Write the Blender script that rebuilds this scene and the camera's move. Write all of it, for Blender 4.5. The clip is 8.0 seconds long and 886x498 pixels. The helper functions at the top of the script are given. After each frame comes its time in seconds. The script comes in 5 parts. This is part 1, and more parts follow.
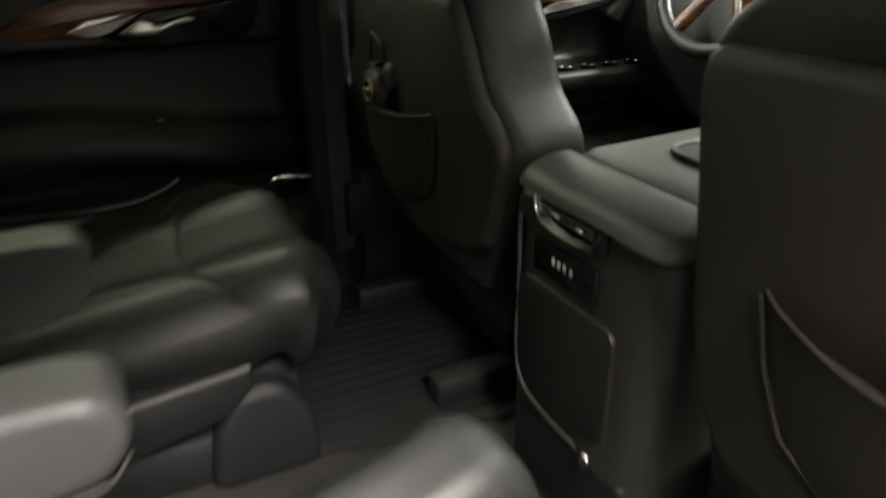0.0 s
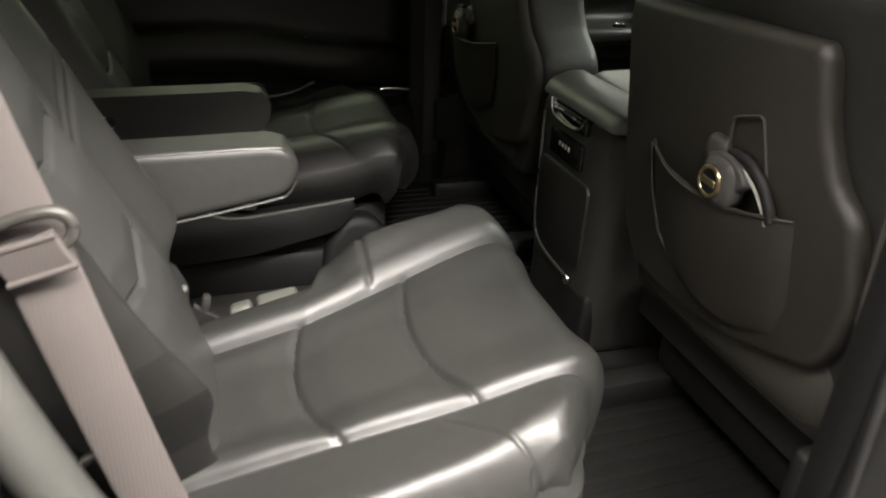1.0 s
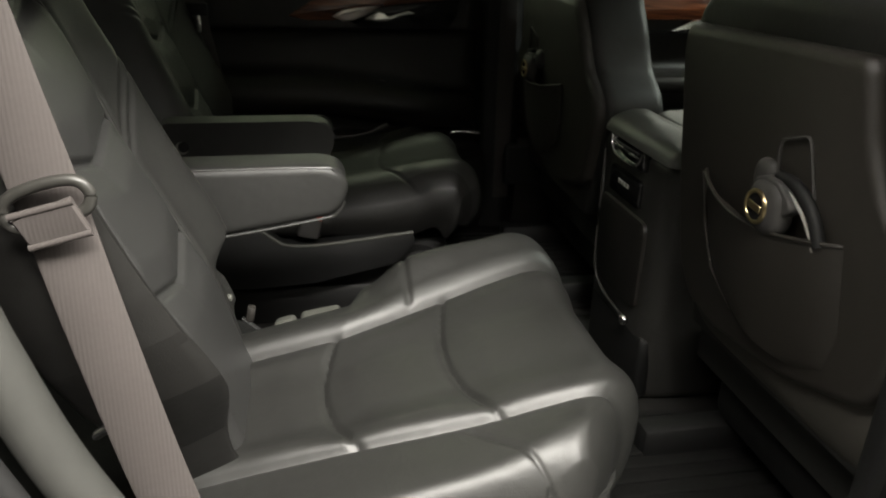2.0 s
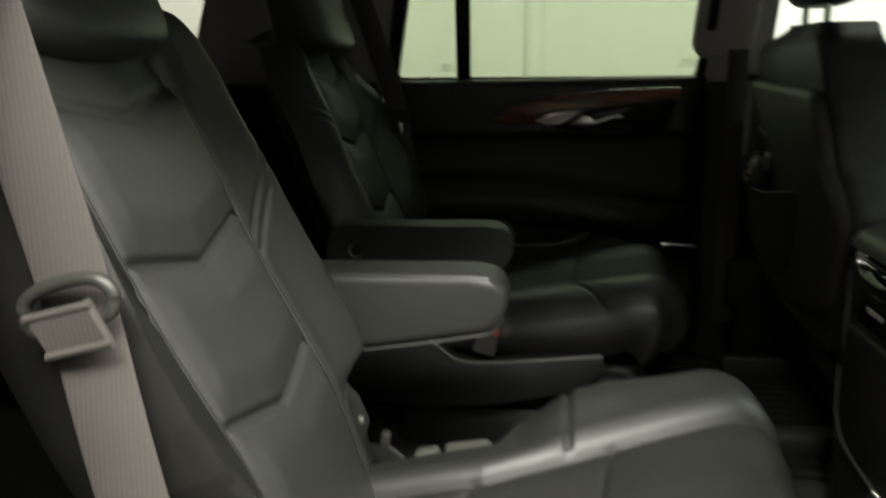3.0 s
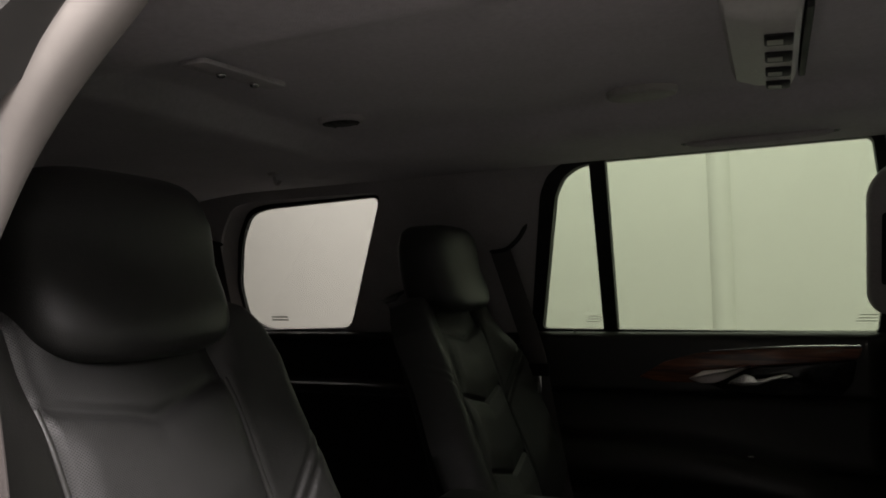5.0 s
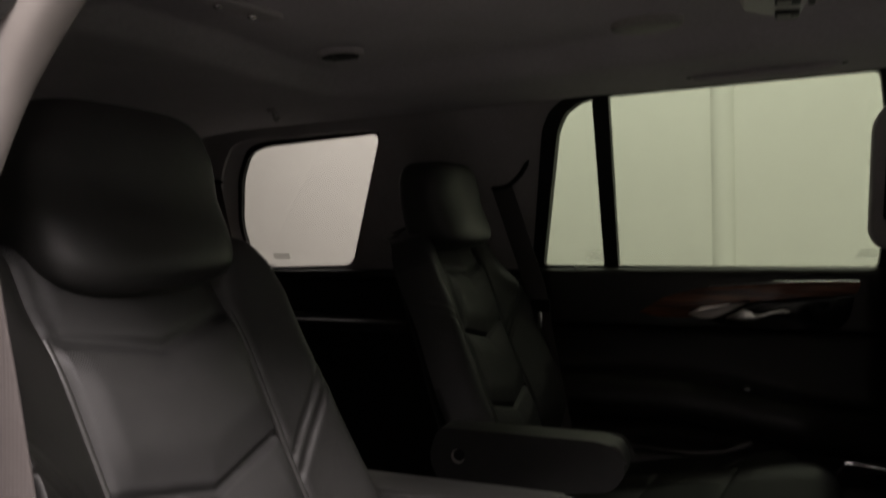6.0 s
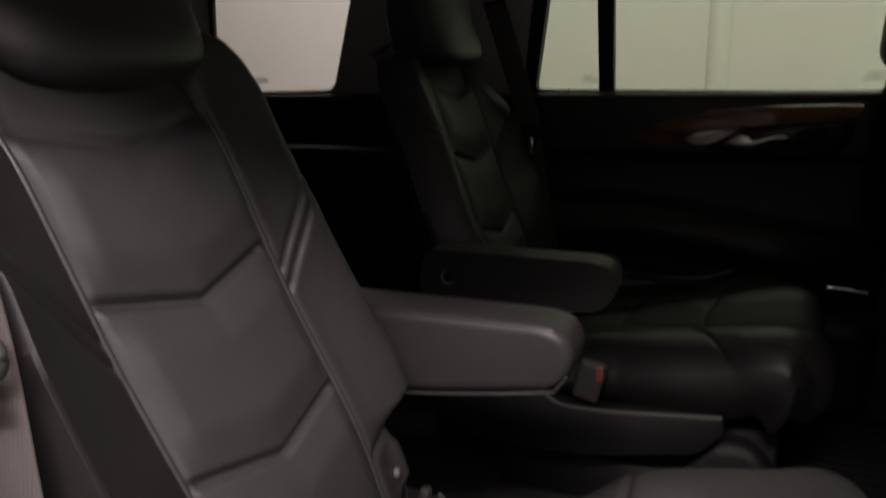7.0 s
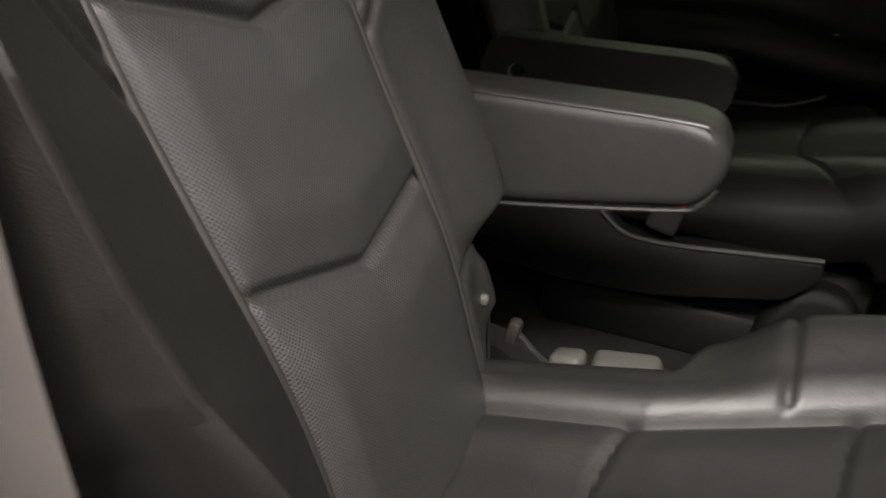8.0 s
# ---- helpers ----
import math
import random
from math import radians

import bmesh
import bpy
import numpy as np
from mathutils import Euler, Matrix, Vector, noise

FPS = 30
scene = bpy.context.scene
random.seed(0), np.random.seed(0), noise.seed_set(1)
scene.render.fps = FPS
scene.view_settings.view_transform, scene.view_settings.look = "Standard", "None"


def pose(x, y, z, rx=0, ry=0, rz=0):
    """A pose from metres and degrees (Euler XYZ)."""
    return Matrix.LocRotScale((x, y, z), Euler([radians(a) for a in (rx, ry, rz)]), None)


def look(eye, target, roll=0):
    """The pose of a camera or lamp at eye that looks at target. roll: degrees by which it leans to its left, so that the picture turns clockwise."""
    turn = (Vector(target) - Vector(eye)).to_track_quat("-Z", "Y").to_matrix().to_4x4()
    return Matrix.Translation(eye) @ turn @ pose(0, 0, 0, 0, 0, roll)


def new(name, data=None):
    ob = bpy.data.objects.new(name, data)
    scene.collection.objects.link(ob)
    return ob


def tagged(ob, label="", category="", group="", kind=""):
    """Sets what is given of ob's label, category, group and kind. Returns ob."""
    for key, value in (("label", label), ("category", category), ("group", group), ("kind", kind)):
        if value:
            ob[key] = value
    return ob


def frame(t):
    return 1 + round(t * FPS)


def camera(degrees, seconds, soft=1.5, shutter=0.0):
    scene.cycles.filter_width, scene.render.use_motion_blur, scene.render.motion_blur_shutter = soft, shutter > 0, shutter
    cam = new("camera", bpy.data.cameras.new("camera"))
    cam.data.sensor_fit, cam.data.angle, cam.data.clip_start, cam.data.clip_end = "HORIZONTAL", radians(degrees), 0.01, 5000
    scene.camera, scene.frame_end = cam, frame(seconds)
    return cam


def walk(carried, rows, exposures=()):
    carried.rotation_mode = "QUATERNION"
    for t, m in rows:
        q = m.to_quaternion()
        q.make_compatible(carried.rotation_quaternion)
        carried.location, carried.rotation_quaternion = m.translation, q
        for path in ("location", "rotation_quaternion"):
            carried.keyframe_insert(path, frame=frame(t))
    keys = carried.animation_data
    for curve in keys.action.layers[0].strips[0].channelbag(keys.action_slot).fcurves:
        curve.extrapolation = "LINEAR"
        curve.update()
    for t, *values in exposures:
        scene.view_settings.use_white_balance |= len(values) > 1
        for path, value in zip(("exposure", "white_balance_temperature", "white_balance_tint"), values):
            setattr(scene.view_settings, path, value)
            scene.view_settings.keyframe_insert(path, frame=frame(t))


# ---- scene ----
cam = camera(62.0, 8.0, soft=1.8, shutter=0.5)
PATH = [
    (0, (0.076, -0.687, 0.895), (0.889, 0.936, 0.057), -0.1),
    (0.2, (-0.010, -0.826, 0.888), (0.788, 0.795, 0.034), 2.4),
    (0.5, (-0.048, -1.003, 0.935), (0.64, 0.651, 0.047), 2.7),
    (1, (-0.046, -1.197, 0.939), (0.519, 0.489, 0.022), 2.6),
    (1.2, (-0.047, -1.24, 0.925), (0.474, 0.464, 0.017), 2.6),
    (2.3, (0.057, -1.236, 0.862), (0.248, 0.63, 0.169), 0.6),
    (2.5, (0.082, -1.221, 0.84), (0.134, 0.674, 0.205), -0.2),
    (3, (0.113, -1.086, 0.848), (-0.161, 0.833, 0.356), -1.1),
    (3.5, (0.134, -1.001, 0.869), (-0.449, 0.891, 0.59), -1.9),
    (4, (0.193, -0.963, 0.9), (-0.576, 0.881, 0.802), -1.8),
    (4.5, (0.245, -0.969, 0.916), (-0.581, 0.852, 0.966), -1.3),
    (4.7, (0.265, -0.984, 0.915), (-0.552, 0.838, 1.027), -1.3),
    (5.8, (0.275, -0.997, 0.915), (-0.542, 0.829, 0.936), -1.2),
    (6, (0.269, -0.993, 0.909), (-0.552, 0.83, 0.855), -1.4),
    (6.5, (0.247, -0.963, 0.877), (-0.559, 0.85, 0.632), -1.6),
    (7, (0.235, -0.953, 0.868), (-0.525, 0.834, 0.388), -1.0),
    (7.5, (0.122, -0.928, 0.804), (-0.514, 0.816, 0.059), 1.0),
    (8, (0.056, -0.826, 0.749), (-0.578, 0.852, -0.136), 3.5),
]
EXPOSURES = [(0.0, 1.4, 6500, 10), (0.2, 1.65, 6500, 10), (0.5, 1.5, 6500, 10), (1.0, 1.12, 6500, 10), (1.2, 0.75, 6500, 10), (2.3, 0.3, 6500, 4), (2.5, 0.22, 6500, 2), (3.0, 0.12, 6500, 0), (3.5, 0.15, 6500, 0),
             (4.5, -0.26, 6300, 12), (6.0, -0.50, 6500, 20), (6.5, -0.68, 6500, 24), (7.0, -0.6, 6500, 24), (7.5, -0.3, 6500, 14), (8.0, 0.0, 6500, 12)]
walk(cam, [(t, look(eye, target, roll)) for t, eye, target, roll in PATH], EXPOSURES)

# ---- world and lamps: a closed garage with unseen lamps added round the car ----
world = bpy.data.worlds.new("garage_air")
scene.world = world
world.use_nodes = True
world.node_tree.nodes["Background"].inputs[0].default_value = (0.9, 0.95, 1.0, 1)
world.node_tree.nodes["Background"].inputs[1].default_value = 0.005


def area_lamp(name, eye, target, sx, sy, watts, colour):
    data = bpy.data.lights.new(name, "AREA")
    data.shape, data.size, data.size_y, data.energy, data.color = "RECTANGLE", sx, sy, watts, colour
    ob = new(name, data)
    ob.matrix_world = look(eye, target)
    return ob


# Added lamps, placed and powered to match the shading inside the car.
area_lamp("unseen_lamp_middle", (1.0, -1.68, 2.34), (0.6, -0.9, 0.4), 2.6, 0.36, 228, (1.0, 0.94, 0.88))
area_lamp("unseen_lamp_near", (-0.45, -1.36, 2.34), (-0.2, -1.0, 0.4), 2.2, 0.36, 50, (1.0, 0.94, 0.88))
area_lamp("unseen_lamp_side", (0.6, -2.95, 2.34), (0.5, -1.0, 0.3), 3.0, 0.36, 13, (1.0, 0.94, 0.88))
area_lamp("unseen_lamp_far", (-0.3, 1.9, 2.35), (-0.3, 2.7, 0.6), 5.0, 0.3, 88, (1.0, 0.98, 0.95))
area_lamp("unseen_lamp_front", (4.0, 0.3, 2.35), (4.6, 0.3, 0.3), 0.3, 4.0, 230, (0.97, 1.0, 0.95))


# ---- materials ----
def material(name, colour, rough=0.5, metal=0.0, spec=0.5, var=0.15, scale=30.0, bump=0.0, bscale=400.0, coat=0.0):
    """Principled surface with colour variation at two scales and a fine relief."""
    mat = bpy.data.materials.new(name)
    mat.use_nodes = True
    nt = mat.node_tree
    p = nt.nodes["Principled BSDF"]
    p.inputs["Roughness"].default_value, p.inputs["Metallic"].default_value = rough, metal
    p.inputs["Specular IOR Level"].default_value = spec
    p.inputs["Coat Weight"].default_value = coat
    p.inputs["Coat Roughness"].default_value = 0.06
    tc = nt.nodes.new("ShaderNodeTexCoord")
    if var > 0:
        n1, n2 = nt.nodes.new("ShaderNodeTexNoise"), nt.nodes.new("ShaderNodeTexNoise")
        n1.inputs["Scale"].default_value, n2.inputs["Scale"].default_value = scale * 0.25, scale * 4
        n1.inputs["Detail"].default_value, n2.inputs["Detail"].default_value = 4, 3
        add = nt.nodes.new("ShaderNodeMath")
        add.operation = "ADD"
        nt.links.new(tc.outputs["Object"], n1.inputs["Vector"])
        nt.links.new(tc.outputs["Object"], n2.inputs["Vector"])
        nt.links.new(n1.outputs["Fac"], add.inputs[0])
        nt.links.new(n2.outputs["Fac"], add.inputs[1])
        ramp = nt.nodes.new("ShaderNodeMapRange")
        ramp.inputs["From Min"].default_value, ramp.inputs["From Max"].default_value = 0.6, 1.4
        ramp.inputs["To Min"].default_value, ramp.inputs["To Max"].default_value = 1 - var, 1 + var
        nt.links.new(add.outputs[0], ramp.inputs["Value"])
        mul = nt.nodes.new("ShaderNodeVectorMath")
        mul.operation = "SCALE"
        mul.inputs[0].default_value = colour
        nt.links.new(ramp.outputs[0], mul.inputs["Scale"])
        nt.links.new(mul.outputs[0], p.inputs["Base Color"])
        rr = nt.nodes.new("ShaderNodeMapRange")
        rr.inputs["From Min"].default_value, rr.inputs["From Max"].default_value = 0.3, 0.7
        rr.inputs["To Min"].default_value, rr.inputs["To Max"].default_value = max(0.02, rough * 0.85), min(1, rough * 1.15)
        nt.links.new(n1.outputs["Fac"], rr.inputs["Value"])
        nt.links.new(rr.outputs[0], p.inputs["Roughness"])
    else:
        p.inputs["Base Color"].default_value = (*colour, 1)
    if bump > 0:
        vor = nt.nodes.new("ShaderNodeTexVoronoi")
        vor.inputs["Scale"].default_value = bscale
        b = nt.nodes.new("ShaderNodeBump")
        b.inputs["Strength"].default_value, b.inputs["Distance"].default_value = bump, 0.002
        nt.links.new(tc.outputs["Object"], vor.inputs["Vector"])
        nt.links.new(vor.outputs["Distance"], b.inputs["Height"])
        nt.links.new(b.outputs[0], p.inputs["Normal"])
    return mat


def creased(mat, strength, scale):
    """Adds soft wrinkles to a leather, under its grain."""
    nt = mat.node_tree
    p = nt.nodes["Principled BSDF"]
    tc, no, b = nt.nodes.new("ShaderNodeTexCoord"), nt.nodes.new("ShaderNodeTexNoise"), nt.nodes.new("ShaderNodeBump")
    no.inputs["Scale"].default_value, no.inputs["Detail"].default_value, no.inputs["Roughness"].default_value = scale, 6, 0.62
    no.inputs["Distortion"].default_value = 0.5
    b.inputs["Strength"].default_value, b.inputs["Distance"].default_value = strength, 0.006
    nt.links.new(tc.outputs["Object"], no.inputs["Vector"])
    nt.links.new(no.outputs["Fac"], b.inputs["Height"])
    grain = p.inputs["Normal"].links[0].from_node
    nt.links.new(b.outputs[0], grain.inputs["Normal"])
    return mat


def perforated(name, colour):
    """Leather with rows of small punched holes."""
    mat = material(name, colour, 0.48, 0, 0.5, 0.12, 14)
    nt = mat.node_tree
    p = nt.nodes["Principled BSDF"]
    tc = nt.nodes.new("ShaderNodeTexCoord")
    sep, mp = nt.nodes.new("ShaderNodeSeparateXYZ"), nt.nodes.new("ShaderNodeCombineXYZ")
    vor = nt.nodes.new("ShaderNodeTexVoronoi")
    vor.voronoi_dimensions = "2D"
    vor.inputs["Scale"].default_value = 540
    vor.inputs["Randomness"].default_value = 0.06
    rmp = nt.nodes.new("ShaderNodeMapRange")
    rmp.inputs["From Min"].default_value, rmp.inputs["From Max"].default_value = 0.22, 0.38
    b = nt.nodes.new("ShaderNodeBump")
    b.inputs["Strength"].default_value, b.inputs["Distance"].default_value = 0.45, 0.0006
    turn = nt.nodes.new("ShaderNodeVectorRotate")
    turn.rotation_type = "Z_AXIS"
    turn.inputs["Angle"].default_value = radians(45)
    nt.links.new(tc.outputs["Object"], sep.inputs[0])
    nt.links.new(sep.outputs["Y"], mp.inputs["X"])
    nt.links.new(sep.outputs["Z"], mp.inputs["Y"])
    nt.links.new(mp.outputs[0], turn.inputs["Vector"])
    nt.links.new(turn.outputs[0], vor.inputs["Vector"])
    nt.links.new(vor.outputs["Distance"], rmp.inputs["Value"])
    nt.links.new(rmp.outputs[0], b.inputs["Height"])
    nt.links.new(b.outputs[0], p.inputs["Normal"])
    hole, old = nt.nodes.new("ShaderNodeMix"), p.inputs["Base Color"].links[0].from_socket
    hole.data_type = "RGBA"
    nt.links.new(rmp.outputs[0], hole.inputs[0])
    nt.links.new(old, [k for k in hole.inputs if k.identifier == "B_Color"][0])
    [k for k in hole.inputs if k.identifier == "A_Color"][0].default_value = (0.003, 0.003, 0.003, 1)
    nt.links.new([k for k in hole.outputs if k.identifier == "Result_Color"][0], p.inputs["Base Color"])
    return mat


def wood(name):
    """Dark polished wood veneer with long grain and a clear coat."""
    mat = material(name, (0.1, 0.028, 0.012), 0.35, 0, 0.4, 0, 1, 0, 1, 0.9)
    nt = mat.node_tree
    p = nt.nodes["Principled BSDF"]
    tc, mp, wv = nt.nodes.new("ShaderNodeTexCoord"), nt.nodes.new("ShaderNodeMapping"), nt.nodes.new("ShaderNodeTexNoise")
    mp.inputs["Scale"].default_value = (6, 30, 90)
    wv.inputs["Scale"].default_value, wv.inputs["Detail"].default_value, wv.inputs["Distortion"].default_value = 1.2, 6, 0.6
    cr = nt.nodes.new("ShaderNodeValToRGB")
    cr.color_ramp.elements[0].position, cr.color_ramp.elements[1].position = 0.35, 0.68
    cr.color_ramp.elements[0].color, cr.color_ramp.elements[1].color = (0.06, 0.016, 0.006, 1), (0.30, 0.095, 0.036, 1)
    nt.links.new(tc.outputs["Object"], mp.inputs["Vector"])
    nt.links.new(mp.outputs[0], wv.inputs["Vector"])
    nt.links.new(wv.outputs["Fac"], cr.inputs["Fac"])
    nt.links.new(cr.outputs["Color"], p.inputs["Base Color"])
    return mat


def webbing(name, colour):
    """Woven belt with fine ribs along it."""
    mat = material(name, colour, 0.75, 0, 0.3, 0.06, 60)
    nt = mat.node_tree
    p = nt.nodes["Principled BSDF"]
    tc, wv, b = nt.nodes.new("ShaderNodeTexCoord"), nt.nodes.new("ShaderNodeTexWave"), nt.nodes.new("ShaderNodeBump")
    wv.bands_direction = "X"
    wv.inputs["Scale"].default_value, wv.inputs["Distortion"].default_value = 95, 0.2
    b.inputs["Strength"].default_value, b.inputs["Distance"].default_value = 0.10, 0.001
    nt.links.new(tc.outputs["Object"], wv.inputs["Vector"])
    nt.links.new(wv.outputs["Fac"], b.inputs["Height"])
    nt.links.new(b.outputs[0], p.inputs["Normal"])
    return mat


def tinted_glass(name, colour):
    mat = bpy.data.materials.new(name)
    mat.use_nodes = True
    nt = mat.node_tree
    nt.nodes.remove(nt.nodes["Principled BSDF"])
    tr, gl, mx, fr, pw, sc = (nt.nodes.new("ShaderNode" + k) for k in ("BsdfTransparent", "BsdfGlossy", "MixShader", "LayerWeight", "Math", "Math"))
    tr.inputs["Color"].default_value = (*colour, 1)
    gl.inputs["Roughness"].default_value = 0.02
    pw.operation, sc.operation = "POWER", "MULTIPLY_ADD"
    pw.inputs[1].default_value, sc.inputs[1].default_value, sc.inputs[2].default_value = 5.0, 0.85, 0.03
    nt.links.new(fr.outputs["Facing"], pw.inputs[0])
    nt.links.new(pw.outputs[0], sc.inputs[0])
    nt.links.new(sc.outputs[0], mx.inputs[0])
    nt.links.new(tr.outputs[0], mx.inputs[1])
    nt.links.new(gl.outputs[0], mx.inputs[2])
    nt.links.new(mx.outputs[0], nt.nodes["Material Output"].inputs["Surface"])
    return mat


LEATHER = material("black_leather", (0.0235, 0.0235, 0.022), 0.44, 0, 0.55, 0.15, 16, 0.10, 900)
ARMLEATHER = material("grey_black_leather", (0.032, 0.032, 0.0305), 0.43, 0, 0.55, 0.15, 16, 0.10, 900)
PERF = perforated("perforated_black_leather", (0.044, 0.044, 0.043))
MATRUBBER = material("matt_black_mat_rubber", (0.013, 0.013, 0.0125), 0.8, 0, 0.15, 0.3, 40, 0.3, 600)
SHELLVINYL = material("dark_grey_shell_vinyl", (0.062, 0.058, 0.050), 0.5, 0, 0.5, 0.15, 20, 0.2, 900)
SEATVINYL = material("dark_brown_seat_vinyl", (0.029, 0.026, 0.022), 0.43, 0, 0.65, 0.15, 20, 0.25, 900)
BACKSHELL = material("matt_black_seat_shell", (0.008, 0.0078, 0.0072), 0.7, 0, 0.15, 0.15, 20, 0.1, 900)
# Darker copy of the black leather: shade put into the colour.
SHADELEATHER = material("shaded_black_leather", (0.0118, 0.0114, 0.0106), 0.46, 0, 0.45, 0.15, 16, 0.10, 900)
CONSOLE = material("dark_console_vinyl", (0.043, 0.042, 0.039), 0.34, 0, 0.5, 0.15, 20, 0.2, 900)
# Lid leather lightened to a greenish grey for the windows' reflection.
PADLEATHER = material("lightened_console_leather", (0.085, 0.088, 0.080), 0.40, 0, 0.6, 0.12, 20, 0.08, 900)
SOFT = material("soft_black_vinyl", (0.022, 0.020, 0.018), 0.42, 0, 0.55, 0.15, 20, 0.07, 1100)
PLASTIC = material("black_plastic", (0.013, 0.013, 0.013), 0.45, 0, 0.45, 0.15, 25, 0.3, 1100)
GREYPLASTIC = material("dark_grey_plastic", (0.05, 0.048, 0.046), 0.5, 0, 0.4, 0.12, 25, 0.2, 1100)
GLOSSBLACK = material("gloss_black_trim", (0.008, 0.008, 0.008), 0.12, 0, 0.5, 0.1, 20)
SATIN = material("satin_metal_inlay", (0.86, 0.78, 0.74), 0.30, 1.0, 0.5, 0.06, 40)
PIPING = material("leather_seam_roll", (0.032, 0.032, 0.030), 0.42, 0, 0.55, 0.1, 40)
CHROME = material("satin_chrome", (0.75, 0.74, 0.72), 0.22, 1.0, 0.5, 0.08, 40)
BUCKLE = material("worn_beige_plastic", (0.085, 0.086, 0.076), 0.5, 0, 0.4, 0.15, 60)
PALEPLASTIC = material("pale_grey_plastic", (0.34, 0.33, 0.30), 0.5, 0, 0.4, 0.12, 40)
OVERHEAD = material("pale_overhead_plastic", (0.52, 0.52, 0.48), 0.5, 0, 0.4, 0.08, 40)
TRIM = material("grey_woven_pillar_trim", (0.50, 0.47, 0.47), 0.85, 0, 0.2, 0.12, 60, 0.4, 900)
HEADLINER = material("grey_headliner_cloth", (0.60, 0.565, 0.58), 0.95, 0, 0.15, 0.1, 30, 0.4, 700)
CARPET = material("dark_carpet", (0.036, 0.035, 0.033), 0.97, 0, 0.1, 0.35, 120, 0.9, 450)
GARNISH = material("pale_grey_garnish", (0.32, 0.295, 0.275), 0.6, 0, 0.3, 0.06, 20)
RUBBER = material("black_rubber", (0.012, 0.012, 0.012), 0.6, 0, 0.35, 0.1, 40)
SEALGREY = material("grey_door_seal", (0.036, 0.036, 0.033), 0.6, 0, 0.35, 0.1, 30)
PAINT = material("grey_body_paint", (0.30, 0.29, 0.27), 0.3, 0, 0.5, 0.04, 8, 0, 1, 0.6)
JAMB = material("dark_jamb_paint", (0.045, 0.044, 0.041), 0.35, 0, 0.5, 0.1, 12, 0, 1, 0.3)
LATCH = material("smooth_dark_latch_plastic", (0.030, 0.029, 0.026), 0.38, 0, 0.5, 0.1, 60)
BELT = webbing("grey_belt_webbing", (0.064, 0.056, 0.053))
DARKBELT = webbing("dark_belt_webbing", (0.075, 0.068, 0.065))
WOOD = wood("polished_wood_veneer")
RED = material("red_release_button", (0.28, 0.07, 0.055), 0.45, 0, 0.4, 0.05, 60)
GOLD = material("brass_ring", (0.52, 0.42, 0.24), 0.32, 1.0, 0.5, 0.1, 60)
GREENGLASS = tinted_glass("green_tinted_glass", (0.60, 0.64, 0.55))
GREYGLASS = tinted_glass("grey_privacy_glass", (0.76, 0.75, 0.72))
# Darkened to keep stray light off the front seat backs.
DARKGLASS = tinted_glass("light_blocking_glass", (0.14, 0.14, 0.135))
CLEARGLASS = tinted_glass("clear_glass", (0.9, 0.92, 0.9))
INK = material("pale_etched_mark", (0.46, 0.47, 0.40), 0.6, 0, 0.3, 0)
creased(LEATHER, 0.16, 22)
creased(SHADELEATHER, 0.12, 20)
creased(ARMLEATHER, 0.14, 22)
creased(PERF, 0.10, 18)
creased(PADLEATHER, 0.10, 20)
creased(SEATVINYL, 0.12, 16)
GWALL = material("white_painted_wall", (0.74, 0.74, 0.70), 0.85, 0, 0.2, 0.04, 3, 0.2, 60)
GFLOOR = material("concrete_floor", (0.33, 0.32, 0.31), 0.7, 0, 0.3, 0.2, 4, 0.3, 80)


# ---- mesh helpers ----
def thing(name, label, category, base, group="", kind=""):
    ob = new(name)
    ob.empty_display_size = 0.05
    ob.location = base
    return tagged(ob, label, category, group, kind)


def part(name, bm, mat, parent=None, label="", sharp=38):
    """Links a bmesh, made in world coordinates, as one mesh under a thing or a part."""
    off, p = Vector(), parent
    while p:
        off += p.location
        p = p.parent
    bmesh.ops.translate(bm, verts=bm.verts, vec=-off)
    bmesh.ops.recalc_face_normals(bm, faces=bm.faces)
    me = bpy.data.meshes.new(name)
    bm.to_mesh(me)
    bm.free()
    me.materials.append(mat)
    me.polygons.foreach_set("use_smooth", [True] * len(me.polygons))
    me.set_sharp_from_angle(angle=radians(sharp))
    ob = new(name, me)
    ob.parent = parent
    if label:
        tagged(ob, label)
    return ob


def setting(name, bm, mat, label, category, sharp=38):
    return tagged(part(name, bm, mat, None, "", sharp), label, category, "", "structure")


def box(c, size, bevel=0.004, seg=2, rot=None, bm=None):
    own = bmesh.new()
    bmesh.ops.create_cube(own, size=1.0)
    bmesh.ops.scale(own, verts=own.verts, vec=size)
    if bevel > 0:
        bmesh.ops.bevel(own, geom=own.edges[:], offset=min(bevel, 0.49 * min(size)), segments=seg, profile=0.5, affect="EDGES")
    if rot:
        bmesh.ops.rotate(own, verts=own.verts, cent=(0, 0, 0), matrix=Euler([radians(a) for a in rot]).to_matrix())
    bmesh.ops.translate(own, verts=own.verts, vec=c)
    return own if bm is None else join(bm, own)


def join(bm, other):
    me = bpy.data.meshes.new("joined")
    other.to_mesh(me)
    other.free()
    bm.from_mesh(me)
    bpy.data.meshes.remove(me)
    return bm


